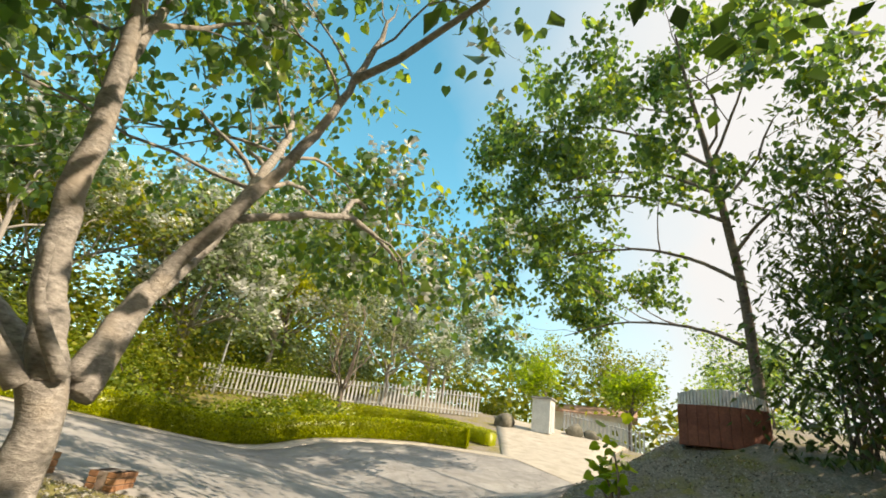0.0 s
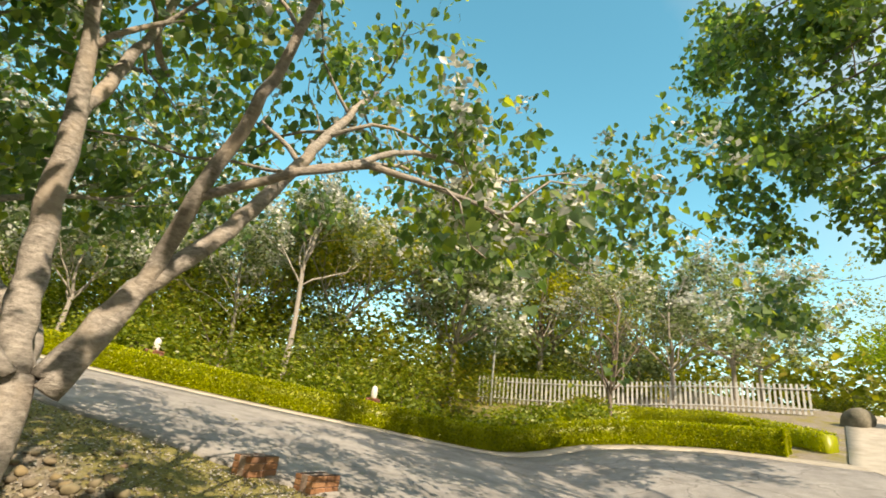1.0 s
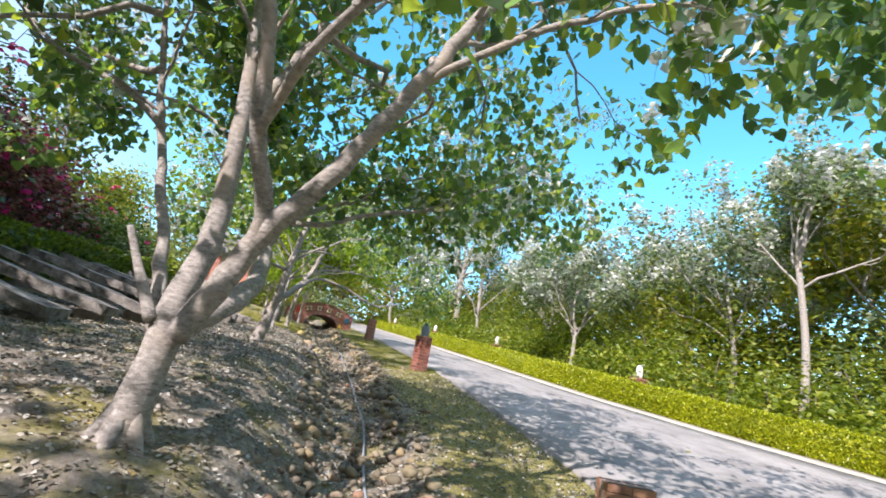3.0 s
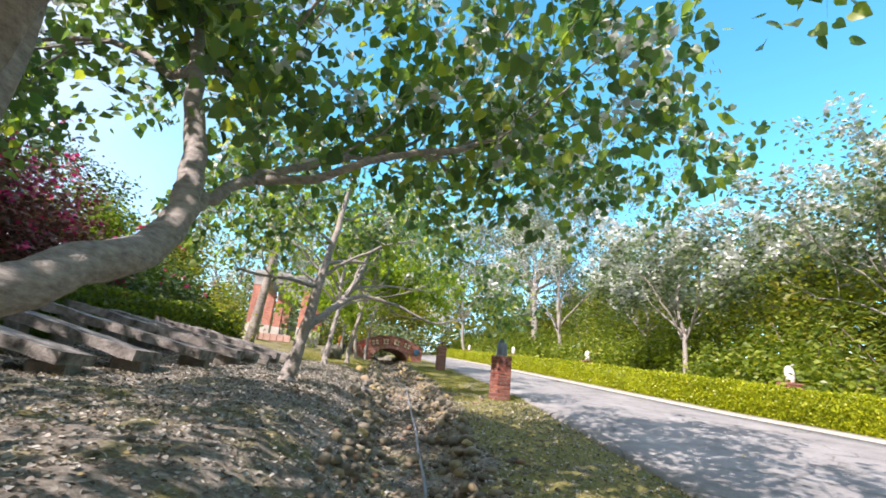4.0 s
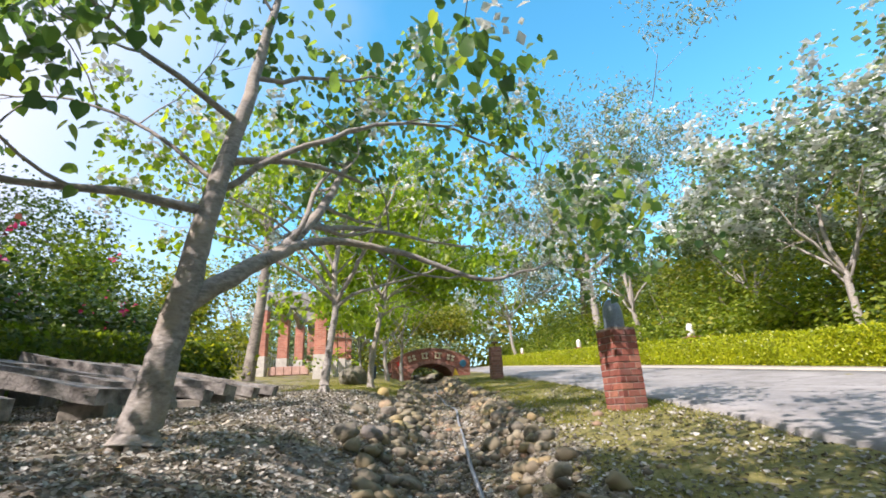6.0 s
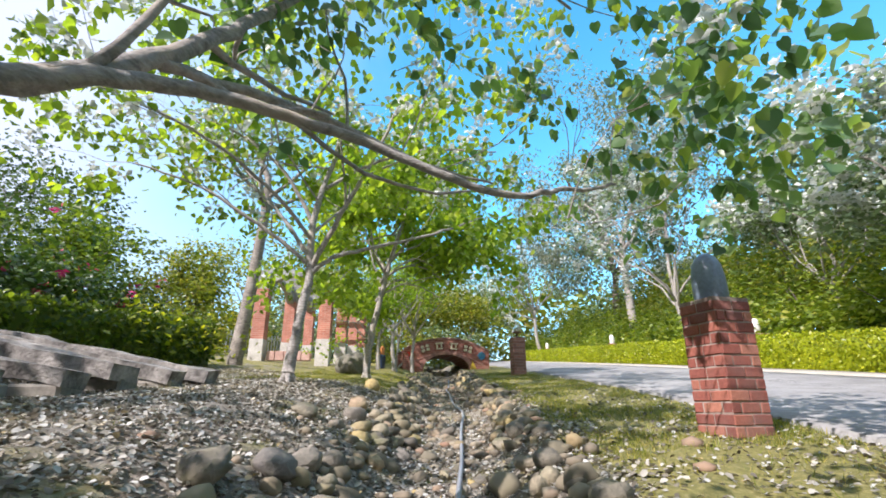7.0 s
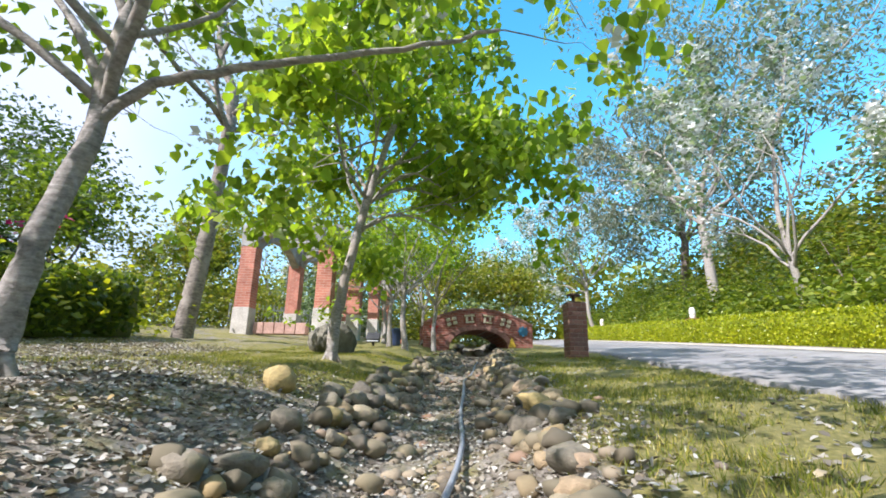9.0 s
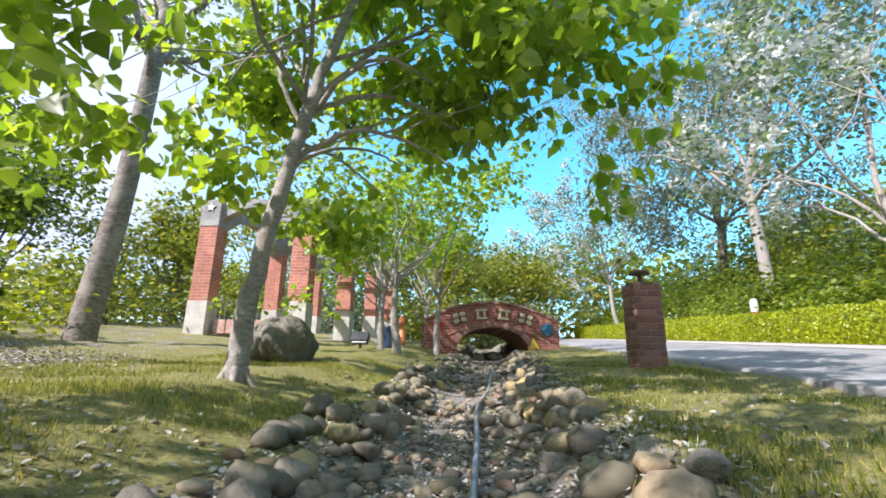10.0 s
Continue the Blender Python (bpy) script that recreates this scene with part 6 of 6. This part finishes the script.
lawn_tree((0.75, -13.9), 301, [((0, 0, 0.05), 0.14), ((-0.1, 0.2, 0.6), 0.12), ((-0.6, 1.3, 3.0), 0.095), ((-1.0, 2.6, 5.1), 0.07), ((-1.2, 3.4, 6.5), 0.04), ((-1.3, 3.9, 7.8), 0.02)],
          [([(-0.3, 0.7, 1.7), (0.4, 0.9, 2.1), (1.4, 1.2, 2.4), (2.6, 1.6, 2.5), (3.8, 2.2, 2.2)], 0.05, 0.012),
           ([(-0.6, 1.3, 3.0), (0.2, 1.6, 3.6), (1.3, 2.0, 4.1), (2.6, 2.6, 4.2), (3.6, 3.2, 4.0)], 0.05, 0.012),
           ([(-0.7, 1.6, 3.5), (-1.4, 1.6, 4.1), (-2.4, 1.6, 4.6), (-3.2, 1.8, 4.8)], 0.045, 0.012),
           ([(-0.9, 2.3, 4.6), (0.0, 2.8, 5.3), (1.2, 3.4, 5.7), (2.2, 4.0, 5.6)], 0.045, 0.012),
           ([(-1.0, 2.6, 5.1), (0.0, 3.2, 6.1), (1.2, 4.0, 6.8), (2.6, 4.8, 7.0)], 0.045, 0.012),
           ([(-0.8, 2.0, 4.1), (0.4, 2.6, 4.9), (1.8, 3.4, 5.3), (3.2, 4.2, 5.2)], 0.045, 0.012),
           ([(-1.0, 2.6, 5.1), (-1.8, 3.0, 5.8), (-2.6, 3.6, 6.3)], 0.04, 0.012)],
          LEAF, "slender leaning roadside tree with dark bark", 0.12, 17, (3, 3, 2), 2.0, 1.2, "street_tree", "", BARK_DARK)
grown_tree("bare_tree", (13.3, -8.4, ground_at(13.3, -8.4)), 6.4, 1.35, 0.085, 302, BARK_DARK, LEAF_WOOD, "thinly leaved young tree in the hedged bed", (0.0, 0.0), 0.10, 5, 2, 8, LONG, 0, 0.3, 0.75, 2.6, "", (3, 3, 3))
for k, (x, y, h, f_, mat_, bl) in enumerate([(16.6, -5.6, 7.6, 3.8, LEAF_YELLOW, 0), (15.8, -2.0, 8.4, 3.0, LEAF_PALE, 0.4), (18.5, -6.2, 8.6, 3.0, LEAF_WOOD, 0), (20.0, -9.2, 8.4, 3.0, LEAF_YELLOW, 0), (15.0, -10.5, 6.4, 1.7, LEAF_PALE, 0.35), (17.0, -13.4, 7.0, 1.9, LEAF_PALE, 0.4), (21, -16, 8.6, 2.2, LEAF_PALE, 0.4), (24, -11, 8, 2.4, LEAF_WOOD, 0), (17.5, -26, 7.5, 2.4, LEAF_WOOD, 0), (12, -29, 8, 2.6, LEAF_LUSH, 0), (23, -25, 8.5, 2.4, LEAF_WOOD, 0), (7.5, -25, 7, 2.4, LEAF, 0), (11.8, -21.5, 4.4, 2.0, LEAF_LUSH, 0), (17.5, -20.5, 4.6, 1.4, LEAF_LUSH, 0)]):
    x, y = outward(x, y)
    grown_tree("grounds_tree", (x, y, ground_at(x, y)), h, f_, 0.13, 310 + k, BARK_DARK if bl == 0 else BARK, mat_, "spreading tree near the gate" if bl == 0 else "spreading tree in pale blossom near the fence", (0, 0), 0.21, 11, 2, 7, FOLDED, bl, 0.36, 0.9, None, "trees near the gate", (3, 3, 3))
for k, (x, y, r, rz, mat_) in enumerate([(20, -9, 1.7, 1.2, LEAF_WOOD), (21, -13, 1.8, 1.2, LEAF_YELLOW), (13.5, -26.5, 2.0, 1.2, LEAF_YELLOW), (19, -18.5, 1.4, 0.9, LEAF_WOOD), (26, -20, 3.0, 2.6, LEAF_WOOD), (30, -12, 3.5, 3.0, LEAF_PALE), (29, -4, 3.5, 3.4, LEAF_WOOD), (22, -6.3, 2.6, 2.9, LEAF_WOOD), (21, -2.2, 2.6, 3.0, LEAF_PALE), (24.5, -10.5, 2.6, 2.8, LEAF_PALE), (24.5, -6, 2.6, 3.4, LEAF_WOOD), (21, -26, 2.6, 2.4, LEAF_WOOD), (15, -31, 2.6, 2.4, LEAF_PALE), (31, -27, 3.5, 3.0, LEAF_WOOD), (25, -33, 3.5, 3.0, LEAF_PALE), (17, -35, 3.5, 2.8, LEAF_WOOD), (10, -36, 3.5, 2.8, LEAF_PALE), (8, -29, 2.4, 1.6, LEAF_WOOD), (13.2, -7.4, 0.9, 0.6, LEAF_WOOD), (17.5, -10, 1.0, 0.7, LEAF_WOOD)]):
    x, y = outward(x, y)
    shrub("grounds_shrub", (x, y, ground_at(x, y)), (r, r, rz), 330 + k, mat_, "rounded shrub near the gate", 1700 if r < 2.5 else 2600, 0.13 if r < 2.5 else 0.26, group="shrubs near the gate")
# dark bamboo clump and bushes of the south bank
for k, (x, y, rz) in enumerate([(-1.4, -13.4, 6.2), (-3.2, -13.4, 6.5), (-5.4, -13.2, 6.0), (-7.6, -12.6, 5.0), (-10.0, -10.5, 3.0), (-12.0, -7.0, 2.8)]):
    shrub("bamboo_clump", (x, y, ground_at(x, y)), (1.5, 1.4, rz), 350 + k, LEAF_BAMBOO if k % 3 else LEAF_DARK, "tall dark bamboo clump on the bank", 5500, 0.22, LONG, 60, 18, group="bamboo on the bank", category="bamboo", droop=0.7)
shrub("young_shrub", (0.95, -9.7, ground_at(0.95, -9.7)), (0.4, 0.4, 1.25), 370, LEAF_LUSH, "small broad-leaved sapling at the road's edge", 90, 0.16, BROAD, 9, 4, category="sapling")

# ---- ground cover ----
rng = np.random.default_rng(90)


def scatter(n, xr, yr, weight):
    x, y = rng.uniform(*xr, n), rng.uniform(*yr, n)
    keep = rng.random(n) < weight(x, y)
    x, y = x[keep], y[keep]
    lump = np.array([noise.noise(Vector((a * 1.3, b * 1.3, 0))) for a, b in zip(x, y)])
    return np.stack([x, y, land(x, y) + lump * 0.03 * ((np.abs(x) < 9) & (y > -10))], 1)


def on_road(x, y):
    xw, xh = lerp(y, ROAD_Y, ROAD_W), lerp(y, HEDGE_Y, HEDGE_X)
    return (x > xw - 0.02) & (x < xh + 0.7)


def clumped(x, y, s):
    return np.array([0.5 + noise.noise(Vector((a * s, b * s, 4.0))) for a, b in zip(x, y)])


p = scatter(190000, (-6, 5), (-9, 18), lambda x, y: np.where(on_road(x, y), 0, np.clip(turf_amount(x, y) * (1.7 * clumped(x, y, 1.2) - 0.3), 0.01, 1)))
p = np.concatenate([p, scatter(230000, (-2.6, 2.6), (5, 15), lambda x, y: np.where(on_road(x, y), 0, np.clip(turf_amount(x, y) * (2.6 * clumped(x, y, 1.3) - 0.75), 0, 1)))])
v, f = leaves(rng, p, 0.038, BLADE, 0, 0.5, np.tile([0, 0, 1.0], (len(p), 1)))
tagged(put("grass", mesh_from("grass", v, [f]), GRASS), "short patchy grass with dry yellow blades", "grass", kind="stuff")
p = scatter(150000, (-5.2, 3), (-12, 13.5), lambda x, y: np.where(on_road(x, y), 0, np.clip((1.0 - turf_amount(x, y)) * (0.75 + clumped(x, y, 0.8)), 0.005, 1)))
p[:, 2] += 0.008
v, f = leaves(rng, p, np.where(p[:, 1] > 9.0, 0.024, 0.034), CURLED, 0.0, 0.42)
q = scatter(80000, (-4, 2.2), (2.5, 13), lambda x, y: np.where(on_road(x, y), 0, np.clip((1.0 - 1.0 * turf_amount(x, y)) ** 1.5 * (0.45 + clumped(x, y, 1.5)), 0, 1)))
q[:, 2] += 0.010
v2, f2 = leaves(rng, q, 0.028, CURLED, 0.0, 0.45)
v, f = np.concatenate([v, v2]), np.concatenate([f, f2 + len(v)])
tagged(put("leaf_litter", mesh_from("leaf_litter", v, [f]), LITTER), "fallen pale petals and dry brown leaves", "leaf litter", kind="stuff")
